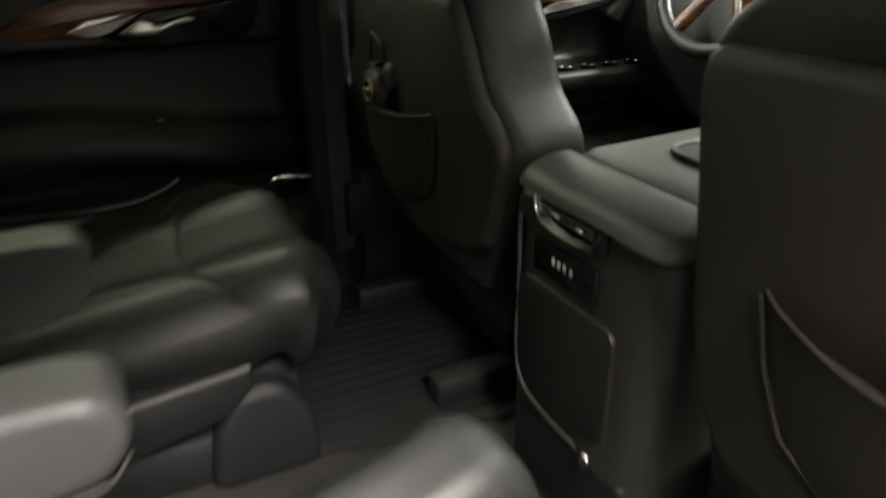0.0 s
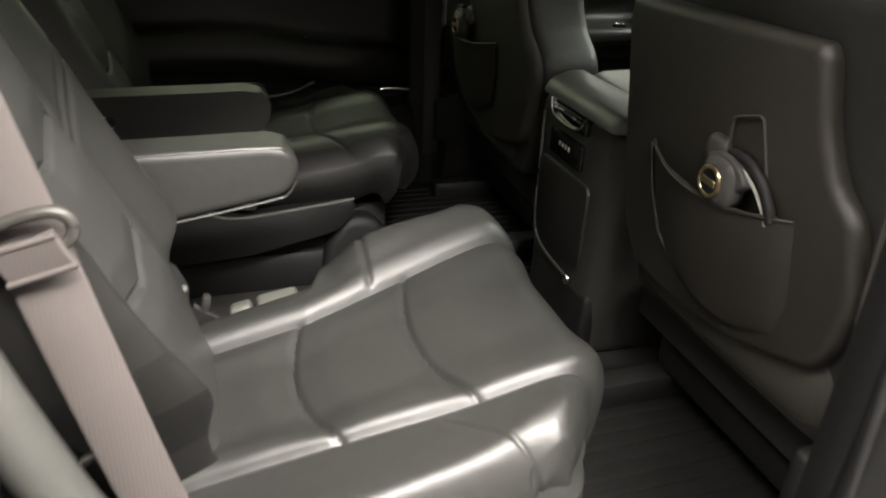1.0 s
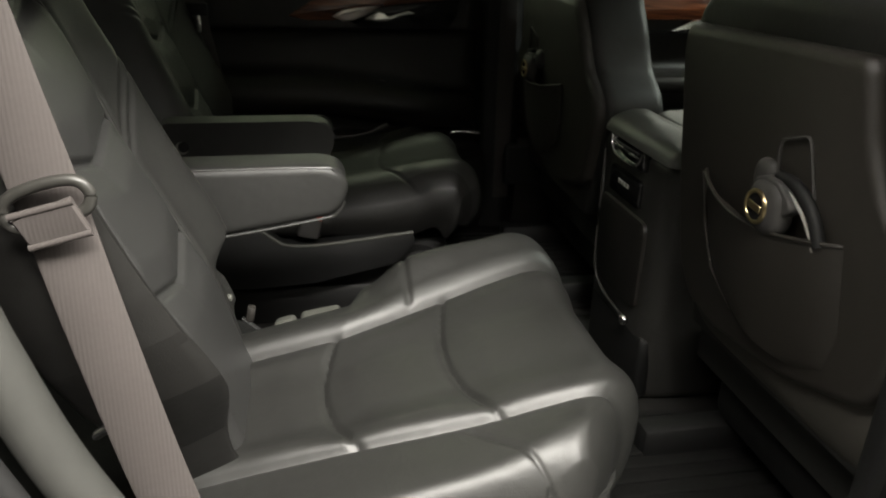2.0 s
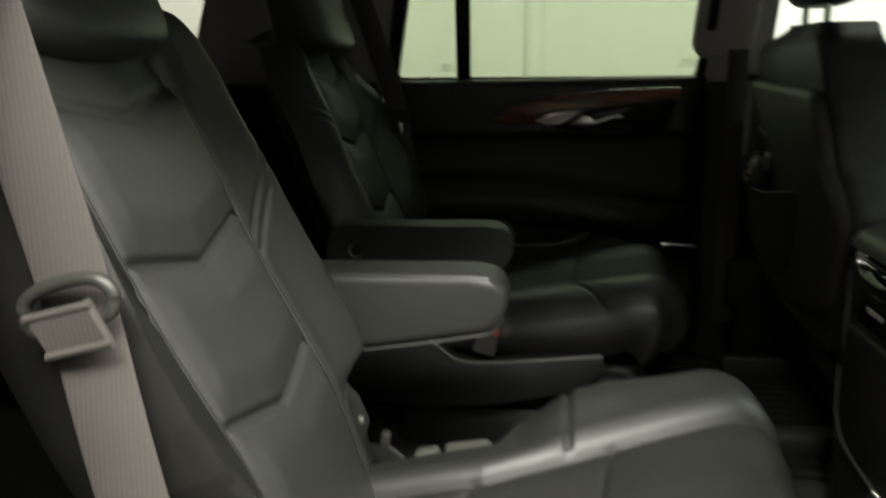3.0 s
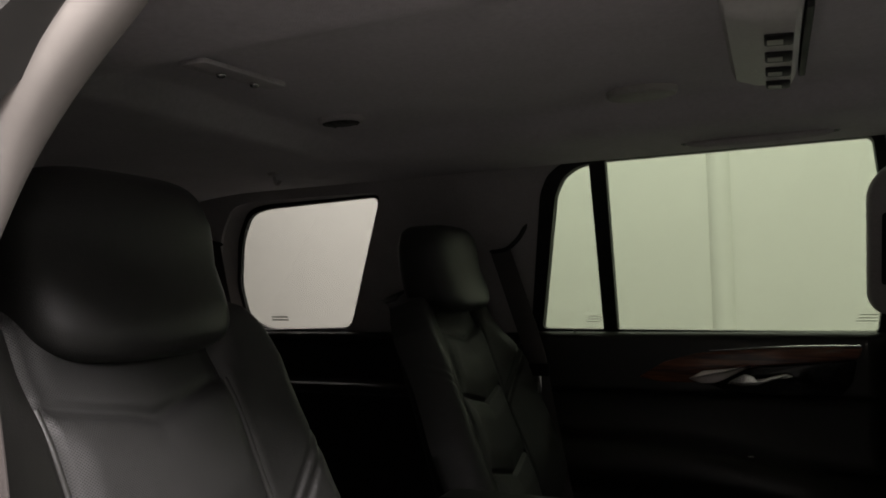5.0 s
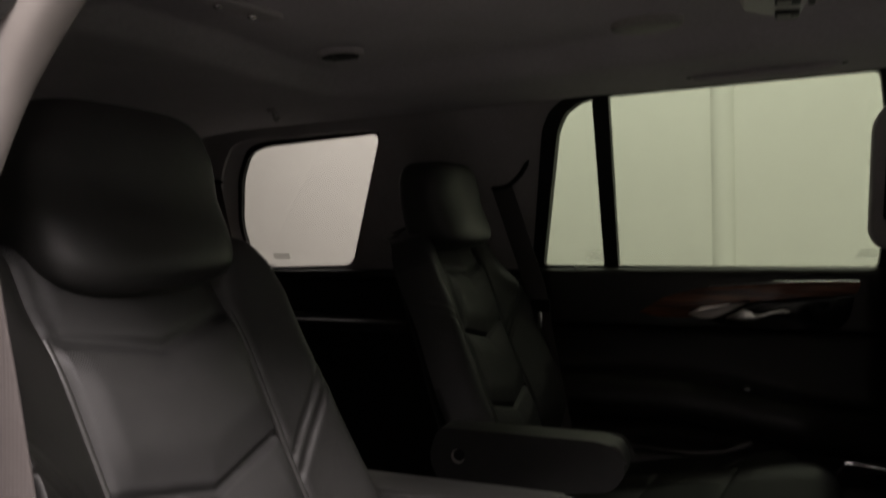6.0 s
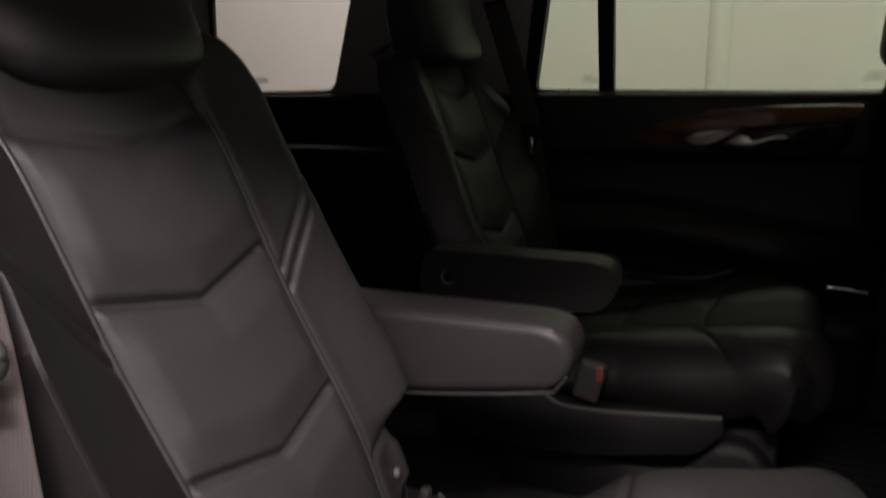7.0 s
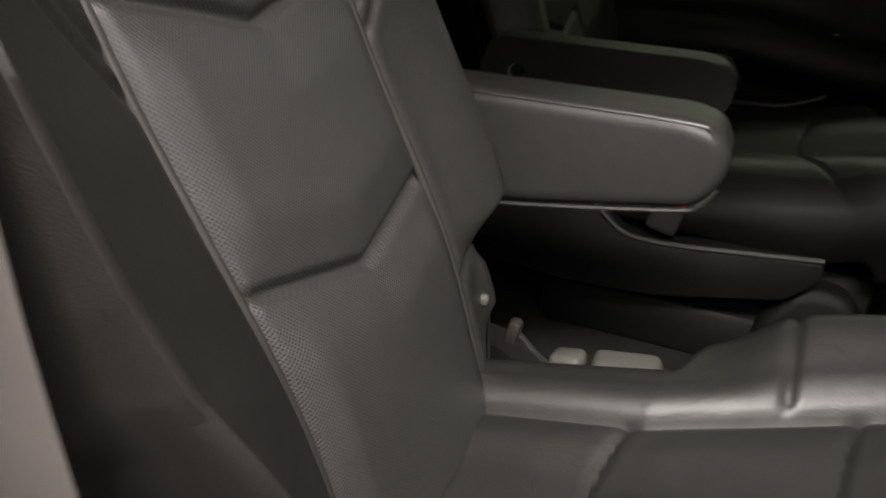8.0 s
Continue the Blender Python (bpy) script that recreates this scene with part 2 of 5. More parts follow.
def smooth_path(pts, n=8, closed=False):
    """Catmull-Rom points through pts."""
    pts = [Vector(p) for p in pts]
    out, m = [], len(pts)
    for i in range(m if closed else m - 1):
        a, b = pts[i], pts[(i + 1) % m]
        p = pts[i - 1] if (closed or i > 0) else a * 2 - b
        q = pts[(i + 2) % m] if (closed or i + 2 < m) else b * 2 - a
        for k in range(n):
            t = k / n
            out.append(0.5 * (2 * a + (b - p) * t + (2 * p - 5 * a + 4 * b - q) * t * t + (3 * a - p - 3 * b + q) * t ** 3))
    if not closed:
        out.append(pts[-1])
    return out


def loft(rings, cap=True, closed=True, bm=None):
    bm = bm or bmesh.new()
    rows = [[bm.verts.new(p) for p in ring] for ring in rings]
    n = len(rows[0])
    for a, b in zip(rows, rows[1:]):
        for i in range(n if closed else n - 1):
            bm.faces.new((a[i], a[(i + 1) % n], b[(i + 1) % n], b[i]))
    if cap and closed:
        bm.faces.new(rows[0])
        bm.faces.new(rows[-1][::-1])
    return bm


def tube(pts, r, seg=8, flat=1.0, up=(0, 0, 1), bm=None, closed=False, taper=False):
    """A rod along pts, of radius r, flattened across up by flat."""
    pts, rings, up = [Vector(p) for p in pts], [], Vector(up)
    m = len(pts)
    for i, p in enumerate(pts):
        d = (pts[(i + 1) % m] - pts[i - 1]) if closed else (pts[min(i + 1, m - 1)] - pts[max(i - 1, 0)])
        d.normalize()
        side = d.cross(up)
        side = side.normalized() if side.length > 1e-4 else Vector((0, 1, 0))
        top = side.cross(d).normalized()
        rr = r * (max(0.15, min(1, i / 3 + 0.2, (m - 1 - i) / 3 + 0.2)) if taper else 1)
        rings.append([p + side * (math.cos(2 * math.pi * k / seg) * rr) + top * (math.sin(2 * math.pi * k / seg) * rr * flat) for k in range(seg)])
    if closed:
        rings.append(rings[0])
    return loft(rings, not closed, True, bm)


def ribbon(pts, width, across, thick=0.0016, bm=None):
    """A flat band along pts, width metres wide along the vectors in across."""
    pts, rings = [Vector(p) for p in pts], []
    for i, p in enumerate(pts):
        d = (pts[min(i + 1, len(pts) - 1)] - pts[max(i - 1, 0)]).normalized()
        a = Vector(across)
        a = (a - d * a.dot(d)).normalized()
        n = d.cross(a) * thick
        w = a * width * 0.5
        rings.append([p - w - n * 0.4, p - w * 0.92 - n, p + w * 0.92 - n, p + w - n * 0.4, p + w + n * 0.4, p + w * 0.92 + n, p - w * 0.92 + n, p - w + n * 0.4])
    return loft(rings, True, True, bm)


def plate(outline, place, depth, bevel=0.003, seg=2):
    """A flat piece with the outline (a, b); place(a, b, h) gives the point at height h of 0..depth."""
    bm = bmesh.new()
    f = bm.faces.new([bm.verts.new((a, b, 0)) for a, b in outline])
    f.normal_update()
    if f.normal.z < 0:
        f.normal_flip()
    top = [v for v in bmesh.ops.extrude_face_region(bm, geom=[f])["geom"] if isinstance(v, bmesh.types.BMVert)]
    bmesh.ops.translate(bm, verts=top, vec=(0, 0, depth))
    if bevel > 0:
        es = [e for e in bm.edges if all(v in set(top) for v in e.verts)]
        bmesh.ops.bevel(bm, geom=es, offset=bevel, segments=seg, profile=0.5, affect="EDGES")
    for v in bm.verts:
        v.co = place(v.co.x, v.co.y, v.co.z)
    return bm


def inside(p, loop):
    hit = False
    for (x0, y0), (x1, y1) in zip(loop, loop[1:] + loop[:1]):
        if (y0 > p.y) != (y1 > p.y) and p.x < x0 + (x1 - x0) * (p.y - y0) / (y1 - y0):
            hit = not hit
    return hit


def holed(outer, holes, place, depth):
    """A sheet with openings right through it, depth metres thick."""
    bm = bmesh.new()
    edges = []
    for loop in (outer, *holes):
        vs = [bm.verts.new((a, b, 0)) for a, b in loop]
        edges += [bm.edges.new((vs[i], vs[(i + 1) % len(vs)])) for i in range(len(vs))]
    bmesh.ops.triangle_fill(bm, use_beauty=True, use_dissolve=False, edges=edges, normal=(0, 0, 1))
    wrong = [f for f in bm.faces if any(inside(f.calc_center_median(), h) for h in holes) or not inside(f.calc_center_median(), outer)]
    bmesh.ops.delete(bm, geom=wrong, context="FACES")
    new_geom = bmesh.ops.extrude_face_region(bm, geom=bm.faces[:])["geom"]
    bmesh.ops.translate(bm, verts=[v for v in new_geom if isinstance(v, bmesh.types.BMVert)], vec=(0, 0, depth))
    for v in bm.verts:
        v.co = place(v.co.x, v.co.y, v.co.z)
    return bm


def rounded(pts, r, n=4):
    """The polygon pts (a, b) with its corners rounded by r."""
    out, m = [], len(pts)
    for i in range(m):
        p, a, b = Vector(pts[i]), Vector(pts[i - 1]), Vector(pts[(i + 1) % m])
        ra = min(r, 0.45 * (a - p).length, 0.45 * (b - p).length)
        s, e = p + (a - p).normalized() * ra, p + (b - p).normalized() * ra
        for k in range(n + 1):
            t = k / n
            out.append(tuple(s * (1 - t) ** 2 + p * 2 * t * (1 - t) + e * t * t))
    return out


def ss(a, b, x):
    t = min(1.0, max(0.0, (x - a) / (b - a)))
    return t * t * (3 - 2 * t)


def interp(x, table):
    return float(np.interp(x, [r[0] for r in table], [r[1] for r in table]))


FLOOR = 0.09
# ---- garage round the car ----
def room_wall(name, c, size, mat, label, category):
    return setting(name, box(c, size, 0), mat, label, category)


room_wall("garage_floor", (0, -1.5, -0.5), (12, 11, 0.1), GFLOOR, "grey concrete garage floor under the car", "floor")
room_wall("garage_ceiling", (0, -1.5, 2.45), (12, 11, 0.1), GWALL, "white painted garage ceiling", "ceiling")
room_wall("garage_wall_far", (0, 2.95, 1.0), (12, 0.1, 3.0), GWALL, "white painted garage wall seen through the windows", "wall")
# Unseen closing wall, set far off so less light bounces into the car.
room_wall("garage_wall_near", (0, -6.95, 1.0), (12, 0.1, 3.0), GWALL, "white painted garage wall behind the camera", "wall")
room_wall("garage_wall_front", (5.95, -2.0, 1.0), (0.1, 9.8, 3.0), GWALL, "white painted garage end wall", "wall")
room_wall("garage_wall_back", (-5.95, -2.0, 1.0), (0.1, 9.8, 3.0), GWALL, "white painted garage end wall", "wall")
conduit = thing("wall_conduit", "pale painted vertical conduit pipe on the garage wall", "pipe", (0.04, 2.86, -0.44))
part("pipe", tube([(0.04, 2.925, -0.44), (0.04, 2.925, 2.39)], 0.06, 32), GWALL, conduit)
part("foot_collar", tube([(0.04, 2.885, -0.44), (0.04, 2.885, -0.40)], 0.095, 24), GWALL, conduit)

# ---- car shell ----
def side_y(z):
    return 0.835 - 0.47 * (z - 0.80)


def far_place(a, b, h):
    return Vector((a, side_y(b) + h, b))


def near_place(a, b, h):
    return Vector((a, -side_y(b) - h, b))


WIN_DOOR = rounded([(-0.273, 0.808), (0.475, 0.801), (0.49, 1.0), (0.462, 1.196), (-0.085, 1.197), (-0.135, 1.187), (-0.168, 1.166), (-0.190, 1.130)], 0.013)
WIN_QUARTER = rounded([(-0.858, 0.812), (-1.150, 0.806), (-1.215, 0.840), (-1.208, 0.940), (-1.150, 1.070), (-1.095, 1.138), (-1.04, 1.152), (-0.665, 1.162)], 0.030)
REVEAL = rounded([(-0.832, 0.812), (-1.16, 0.806), (-1.262, 0.850), (-1.255, 0.960), (-1.190, 1.090), (-1.125, 1.160), (-1.05, 1.172), (-0.640, 1.168)], 0.030)
WIN_FRONT = rounded([(0.64, 0.80), (1.45, 0.78), (1.40, 0.86), (0.98, 1.16), (0.62, 1.18)], 0.03)
SHELL = [(-1.95, 0.78), (1.70, 0.76), (1.15, 1.16), (0.9, 1.215), (-1.5, 1.215), (-1.8, 1.0)]
setting("wall_left", holed(SHELL, [WIN_DOOR, REVEAL, WIN_FRONT], far_place, 0.02), TRIM, "dark grey cloth-covered pillar trim round the side windows", "car wall")
NEAR_SHELL = [(-1.95, 0.78), (-0.175, 0.78), (-0.215, 0.87), (-0.175, 0.955), (-0.09, 1.07), (0.04, 1.172), (0.475, 1.172), (0.475, 0.78), (1.70, 0.76), (1.15, 1.16), (0.9, 1.215), (-1.5, 1.215), (-1.8, 1.0)]
setting("wall_right", holed(NEAR_SHELL, [REVEAL, WIN_FRONT], near_place, 0.02), TRIM, "dark grey pillar trim round the open door", "car wall")

# roof lining: shallow arch with rolled sides
rings = []
for i in range(101):
    x = -1.85 + 3.0 * i / 100
    drop = 0.10 * ss(-1.0, -1.85, x) + 0.06 * ss(0.7, 1.15, x)
    tray = ss(-0.570, -0.525, x)
    row = []
    for k in range(81):
        y = -0.70 + 1.4 * k / 80
        a = abs(y)
        row.append(Vector((x, y, 1.190 - 0.004 * (a / 0.65) ** 2 + 0.034 * tray * ss(0.36, 0.24, a) + 0.022 * ss(0.60, 0.65, a) - drop)))
    rings.append(row + [p + Vector((0, 0, 0.05)) for p in row[::-1]])
setting("ceiling", loft(rings), HEADLINER, "dark grey cloth roof lining of the car", "ceiling", 60)
room_roof = box((-0.2, 0, 1.32), (3.6, 1.3, 0.05), 0.02)
setting("car_roof", room_roof, PAINT, "grey painted steel roof of the car", "roof")

# floor pan with carpet, tunnel and sills
setting("floor", box((-0.1, 0, FLOOR - 0.02), (3.6, 1.66, 0.04), 0), CARPET, "dark carpeted car floor", "floor")
setting("sill_right", box((0.15, -0.83, 0.05), (0.66, 0.10, 0.13), 0.02), PLASTIC, "black scuff plate along the open door sill", "sill")
setting("underbody", box((-0.1, 0, -0.03), (3.6, 1.70, 0.08), 0), RUBBER, "black underside of the car", "car body")
setting("tailgate_wall", box((-1.92, 0, 0.6), (0.08, 1.66, 1.1), 0.02), PLASTIC, "black lining of the tailgate", "wall")


def lower_wall(name, x0, x1, side, mat, label):
    return setting(name, box(((x0 + x1) / 2, side * 0.89, 0.44), (x1 - x0, 0.06, 0.72), 0.01), mat, label, "car wall")


lower_wall("wall_left_rear", -1.95, -0.32, 1, PLASTIC, "black lower side lining behind the rear door")
lower_wall("wall_left_front", -0.315, 1.75, 1, PAINT, "grey painted outer skin of the closed doors")
lower_wall("wall_right_rear", -1.95, -0.20, -1, PLASTIC, "black lower side lining behind the open door")
lower_wall("wall_right_front", 0.52, 1.75, -1, PLASTIC, "black lining of the front door")
setting("firewall", box((1.75, 0, 0.42), (0.08, 1.72, 0.72), 0.01), PLASTIC, "black front bulkhead below the dashboard", "wall")


def ribbed_mat(name, x0, x1, y0, y1, label):
    m = thing(name, label, "floor mat", ((x0 + x1) / 2, (y0 + y1) / 2, FLOOR), "rubber floor mats")
    part("sheet", box(((x0 + x1) / 2, (y0 + y1) / 2, FLOOR + 0.006), (x1 - x0, y1 - y0, 0.012), 0.005, 2), MATRUBBER, m)
    rim = smooth_path([(x0 + 0.02, y0 + 0.02, FLOOR + 0.012), (x1 - 0.02, y0 + 0.02, FLOOR + 0.012), (x1 - 0.02, y1 - 0.02, FLOOR + 0.012), (x0 + 0.02, y1 - 0.02, FLOOR + 0.012)], 8, True)
    for k in range(14):
        y = y0 + 0.06 + (y1 - y0 - 0.12) * k / 13
        part("rib", box(((x0 + x1) / 2, y, FLOOR + 0.013), (x1 - x0 - 0.09, 0.014, 0.005), 0.002, 2), MATRUBBER, m)
    part("rim", tube(rim, 0.006, 8, closed=True), MATRUBBER, m)
    return m


ribbed_mat("floor_mat", 0.30, 0.82, -0.78, -0.24, "black rubber mat in front of the near chair")
ribbed_mat("floor_mat", 0.30, 0.98, 0.24, 0.78, "black rubber mat in front of the far chair")

# ---- second-row captain's chairs ----
CHEV_BACK = (0.807, 0.676, 0.530)
BACK_IN = [(0.36, 0.14), (0.385, 0.165), (0.42, 0.205), (0.455, 0.206), (0.475, 0.196), (0.487, 0.190), (0.497, 0.200), (0.51, 0.228), (0.54, 0.234), (0.62, 0.230), (0.70, 0.222), (0.78, 0.219), (0.84, 0.216), (0.875, 0.205), (0.90, 0.188), (0.92, 0.160), (0.935, 0.12), (0.945, 0.06)]
BACK_OUT = [(0.36, 0.13), (0.42, 0.150), (0.46, 0.174), (0.50, 0.195), (0.56, 0.212), (0.60, 0.214), (0.68, 0.210), (0.74, 0.203), (0.80, 0.196), (0.84, 0.192), (0.875, 0.182), (0.90, 0.160), (0.92, 0.135), (0.935, 0.10), (0.945, 0.05)]
PANEL = 0.1085


def back_half(u, z):
    return interp(z, BACK_OUT if u < 0 else BACK_IN)


def back_w(u, z, hw):
    """How far the padded back stands out at u across and height z."""
    a = abs(u)
    out = u < 0
    tall = (1 - (0.9 if out else 0.5) * ss(0.72, 0.86, z)) * (1 - (0.75 * ss(0.50, 0.38, z) if out else 0.0))
    w = (0.058 * min(1.0, max(0.0, (a - PANEL) / (hw - 0.112))) ** 1.15 if out else 0.028 * ss(0.104, 0.195, a)) * tall
    edge = 0.014 if out else 0.055 - 0.018 * ss(0.76, 0.86, z)
    w -= 0.075 * max(0.0, (a - (hw - edge)) / edge) ** 2.4
    w -= 0.050 * ss(0.885, 0.95, z) ** 1.5
    w -= 0.020 * ss(0.805, 0.865, z) * (1 - ss(0.09, 0.135, a))
    if a < 0.109:
        near = 1.0
        for zc in CHEV_BACK:
            d = z - (zc + 0.24 * a)
            deep, wide = (0.0060, 0.007) if zc > 0.8 else (0.008, 0.0045)
            w -= deep * math.exp(-(d / wide) ** 2) * (1 - 0.7 * ss(0.09, 0.109, a))
            near = min(near, abs(d))
        w += 0.008 * ss(0.0, 0.045, near) * (1 - ss(0.08, 0.109, a))
    else:
        for k in (0.0, 0.019):
            d = z - (0.648 + k + (a - 0.108) * 1.15)
            w -= 0.0035 * math.exp(-(d / 0.0050) ** 2) * (1 - ss(0.19, 0.215, a))
        if not out:
            # the bolster ends above the folding hinge, in a gathered crease
            w -= 0.022 * ss(0.505, 0.465, z) * ss(0.112, 0.16, a)
            d = z - (0.466 + 0.30 * (a - 0.11))
            w -= 0.007 * math.exp(-(d / 0.006) ** 2) * ss(0.110, 0.120, a)
            w += 0.005 * math.exp(-((z - 0.425) / 0.03) ** 2 - ((a - 0.165) / 0.025) ** 2)
    w -= 0.006 * math.exp(-((a - 0.108) / 0.0040) ** 2)
    w += 0.012 * math.exp(-((z - 0.50) / 0.10) ** 2)
    return w


BACK_ROWS, BACK_COLS = 430, 120


def back_mesh(point, thick=0.105):
    rings = []
    for i in range(BACK_ROWS + 1):
        z = 0.36 + 0.585 * i / BACK_ROWS
        ring = []
        for k in range(BACK_COLS + 1):
            v = 2 * k / BACK_COLS - 1
            hw = back_half(v, z)
            inner = min(PANEL, 0.8 * hw)
            a = inner * abs(v) / 0.5 if abs(v) < 0.5 else inner + (hw - inner) * (abs(v) - 0.5) / 0.5
            u = math.copysign(a, v)
            ring.append(point(u, z, back_w(u, z, hw)))
        th = thick * (0.35 + 0.65 * ss(0.945, 0.83, z))
        for k in range(25):
            f = 1 - k / 12
            ring.append(point(f * back_half(f, z) * 0.97, z, -0.055 - (th - 0.055) * (1 - f ** 4)))
        rings.append(ring)
    return loft(rings)


CUSH_PROFILE = [(-0.15, 0.352), (-0.05, 0.374), (0.06, 0.396), (0.17, 0.416), (0.262, 0.436), (0.322, 0.445), (0.356, 0.438), (0.379, 0.412), (0.387, 0.37), (0.380, 0.31), (0.358, 0.255)]


CUSH_COLS = 190


def panel_half(x):
    """Half width of the sunken middle panel of the cushion."""
    return 0.122 + 0.13 * max(0.0, x - 0.05)


def inner_half(x, far):
    """Half width on the inboard side, narrower at the back beside the buckle."""
    return 0.25 if far else 0.232 + 0.042 * ss(0.060, 0.088, x)


def cush_w(u, x, s, far, hw):
    """Relief of the cushion at u across and x along it."""
    a = abs(u)
    b = panel_half(x)
    keep = 1 - ss(0.58, 0.66, s)
    t = min(1.0, max(0.0, (a - b) / 0.028))
    if u > 0:
        xs = 0.150 + (a - 0.135) * 0.70 if far else 0.143 + (a - 0.13) * 0.10
        front = ss(xs - 0.003, xs + 0.050, x) if far else ss(0.082, 0.162, x)
        w = 0.020 * t * (2 - t) * (1 - 0.5 * ss(0.50, 0.70, s))
        w += (0.005 if far else 0.012 + 0.014 * ss(0.34, 0.18, x)) * front * (1 - ss(0.45, 0.66, s)) * ss(b + 0.010, b + 0.075, a) - 0.003 * (1 - front) * ss(b, b + 0.04, a)
        e = 0.080 if far else 0.070
    else:
        xs = 0.158 + (a - 0.135) * 0.85
        w = -0.009 * ss(b - 0.020, b + 0.002, a) ** 1.3 + 0.005 * ss(b + 0.01, hw - 0.03, a)
        e = 0.030 + 0.016 * ss(0.15, 0.30, x)
    w -= 0.0045 * math.exp(-((a - b + 0.002) / 0.0035) ** 2)
    w -= 0.014 * ss(b, 0.05, a)
    drop = 0.048 if far and u > 0 else 0.075 - 0.05 * ss(0.36, 0.5, s) if u > 0 else 0.034 - 0.010 * ss(0.36, 0.5, s)
    w -= drop * max(0.0, (a - (hw - e)) / e) ** 2.3
    if a < b:
        near = 1.0
        for xc in (0.205, 0.052):
            d = x - (xc - 0.03 * (1 - (a / b) ** 2) - 0.05 * (u + 0.13))
            w -= (0.0035 if far else 0.0055) * math.exp(-(d / 0.0045) ** 2) * keep * (1 - 0.3 * ss(0.75 * b, b, a))
            near = min(near, abs(d))
        w += (0.003 if far else 0.006) * ss(0, 0.05, near) * (1 - ss(0.72 * b, 0.97 * b, a))
    else:
        w -= (0.0050 if u > 0 else 0.0035) * math.exp(-((x - xs) / 0.0045) ** 2) * keep * ss(b, b + 0.012, a) * (1 - ss(hw - 0.025, hw, a) * (1 if far else 0.3))
    return w


def cushion_mesh(point, far):
    """The cushion; the far chair's back is set further aft, so its cushion runs further back."""
    path = smooth_path([(x, 0, z) for x, z in ([(-0.25, 0.335)] + CUSH_PROFILE[:-3] + [(0.386, 0.375), (0.380, 0.342), (0.362, 0.318)] if far else CUSH_PROFILE)], 30)
    rings, cols, hw = [], CUSH_COLS, 0.24
    for i, p in enumerate(path):
        d = (path[min(i + 1, len(path) - 1)] - path[max(i - 1, 0)]).normalized()
        n = Vector((-d.z, 0, d.x))
        s = i / (len(path) - 1)
        narrow = 1 - 0.09 * ss(0.35, 0.02, s) - 0.05 * ss(0.72, 1.0, s)
        ring = []
        for k in range(cols + 1):
            v, b = 2 * k / cols - 1, panel_half(p.x)
            half = inner_half(p.x, far) if v > 0 else hw
            a = b * abs(v) / 0.5 if abs(v) < 0.5 else b + (half - b) * (abs(v) - 0.5) / 0.5
            u = math.copysign(a, v)
            q = p + n * cush_w(u, p.x, s, far, half)
            ring.append(point(u * narrow, q.x, q.z))
        low = Vector((p.x - 0.07 * ss(0.2, 0.4, p.x), 0, max(0.302 if far else 0.245, p.z - 0.12)))
        for sign in (1, -1):
            half = inner_half(p.x, far) if sign > 0 else hw
            top = p + n * cush_w(sign * half, p.x, s, far, half)
            wall = []
            for k in range(1, 13):
                f = k / 12
                q = top.lerp(low, f)
                fold = 0.005 * math.exp(-((p.x - 0.240 - 0.085 * f) / 0.0055) ** 2) if sign < 0 else 0.0
                wall.append(point(sign * (half * (1 - 0.06 * f) + 0.014 * math.sin(math.pi * f) - fold) * narrow, q.x, q.z))
            ring += wall if sign > 0 else wall[::-1]
        rings.append(ring)
    return loft(rings)


def pad(c, size, power=3.2, nu=40, nv=24, squash=None):
    """A rounded cushion block: a superellipsoid of the given full size."""
    rings = []
    for j in range(nv + 1):
        t = math.pi * (j / nv - 0.5)
        cz, sz = math.copysign(abs(math.cos(t)) ** (2 / power), 1), math.copysign(abs(math.sin(t)) ** (2 / power), math.sin(t))
        ring = []
        for k in range(nu):
            f = 2 * math.pi * k / nu
            cx, sy = math.copysign(abs(math.cos(f)) ** (2 / power), math.cos(f)), math.copysign(abs(math.sin(f)) ** (2 / power), math.sin(f))
            p = Vector((cx * max(cz, 0.02) * size[0] / 2, sy * max(cz, 0.02) * size[1] / 2, sz * size[2] / 2))
            if squash:
                p = squash(p)
            ring.append(p + Vector(c))
        rings.append(ring)
    return loft(rings)


ARM_OUTLINE = {-1: rounded([(-0.262, 0.530), (-0.25, 0.586), (0.030, 0.588), (0.056, 0.581), (0.069, 0.557), (0.063, 0.530), (0.045, 0.510), (-0.10, 0.486), (-0.235, 0.470)], 0.016, 5),
               1: rounded([(-0.268, 0.525), (-0.25, 0.578), (0.020, 0.579), (0.048, 0.571), (0.060, 0.548), (0.055, 0.522), (0.035, 0.502), (-0.10, 0.484), (-0.245, 0.478)], 0.018, 5)}


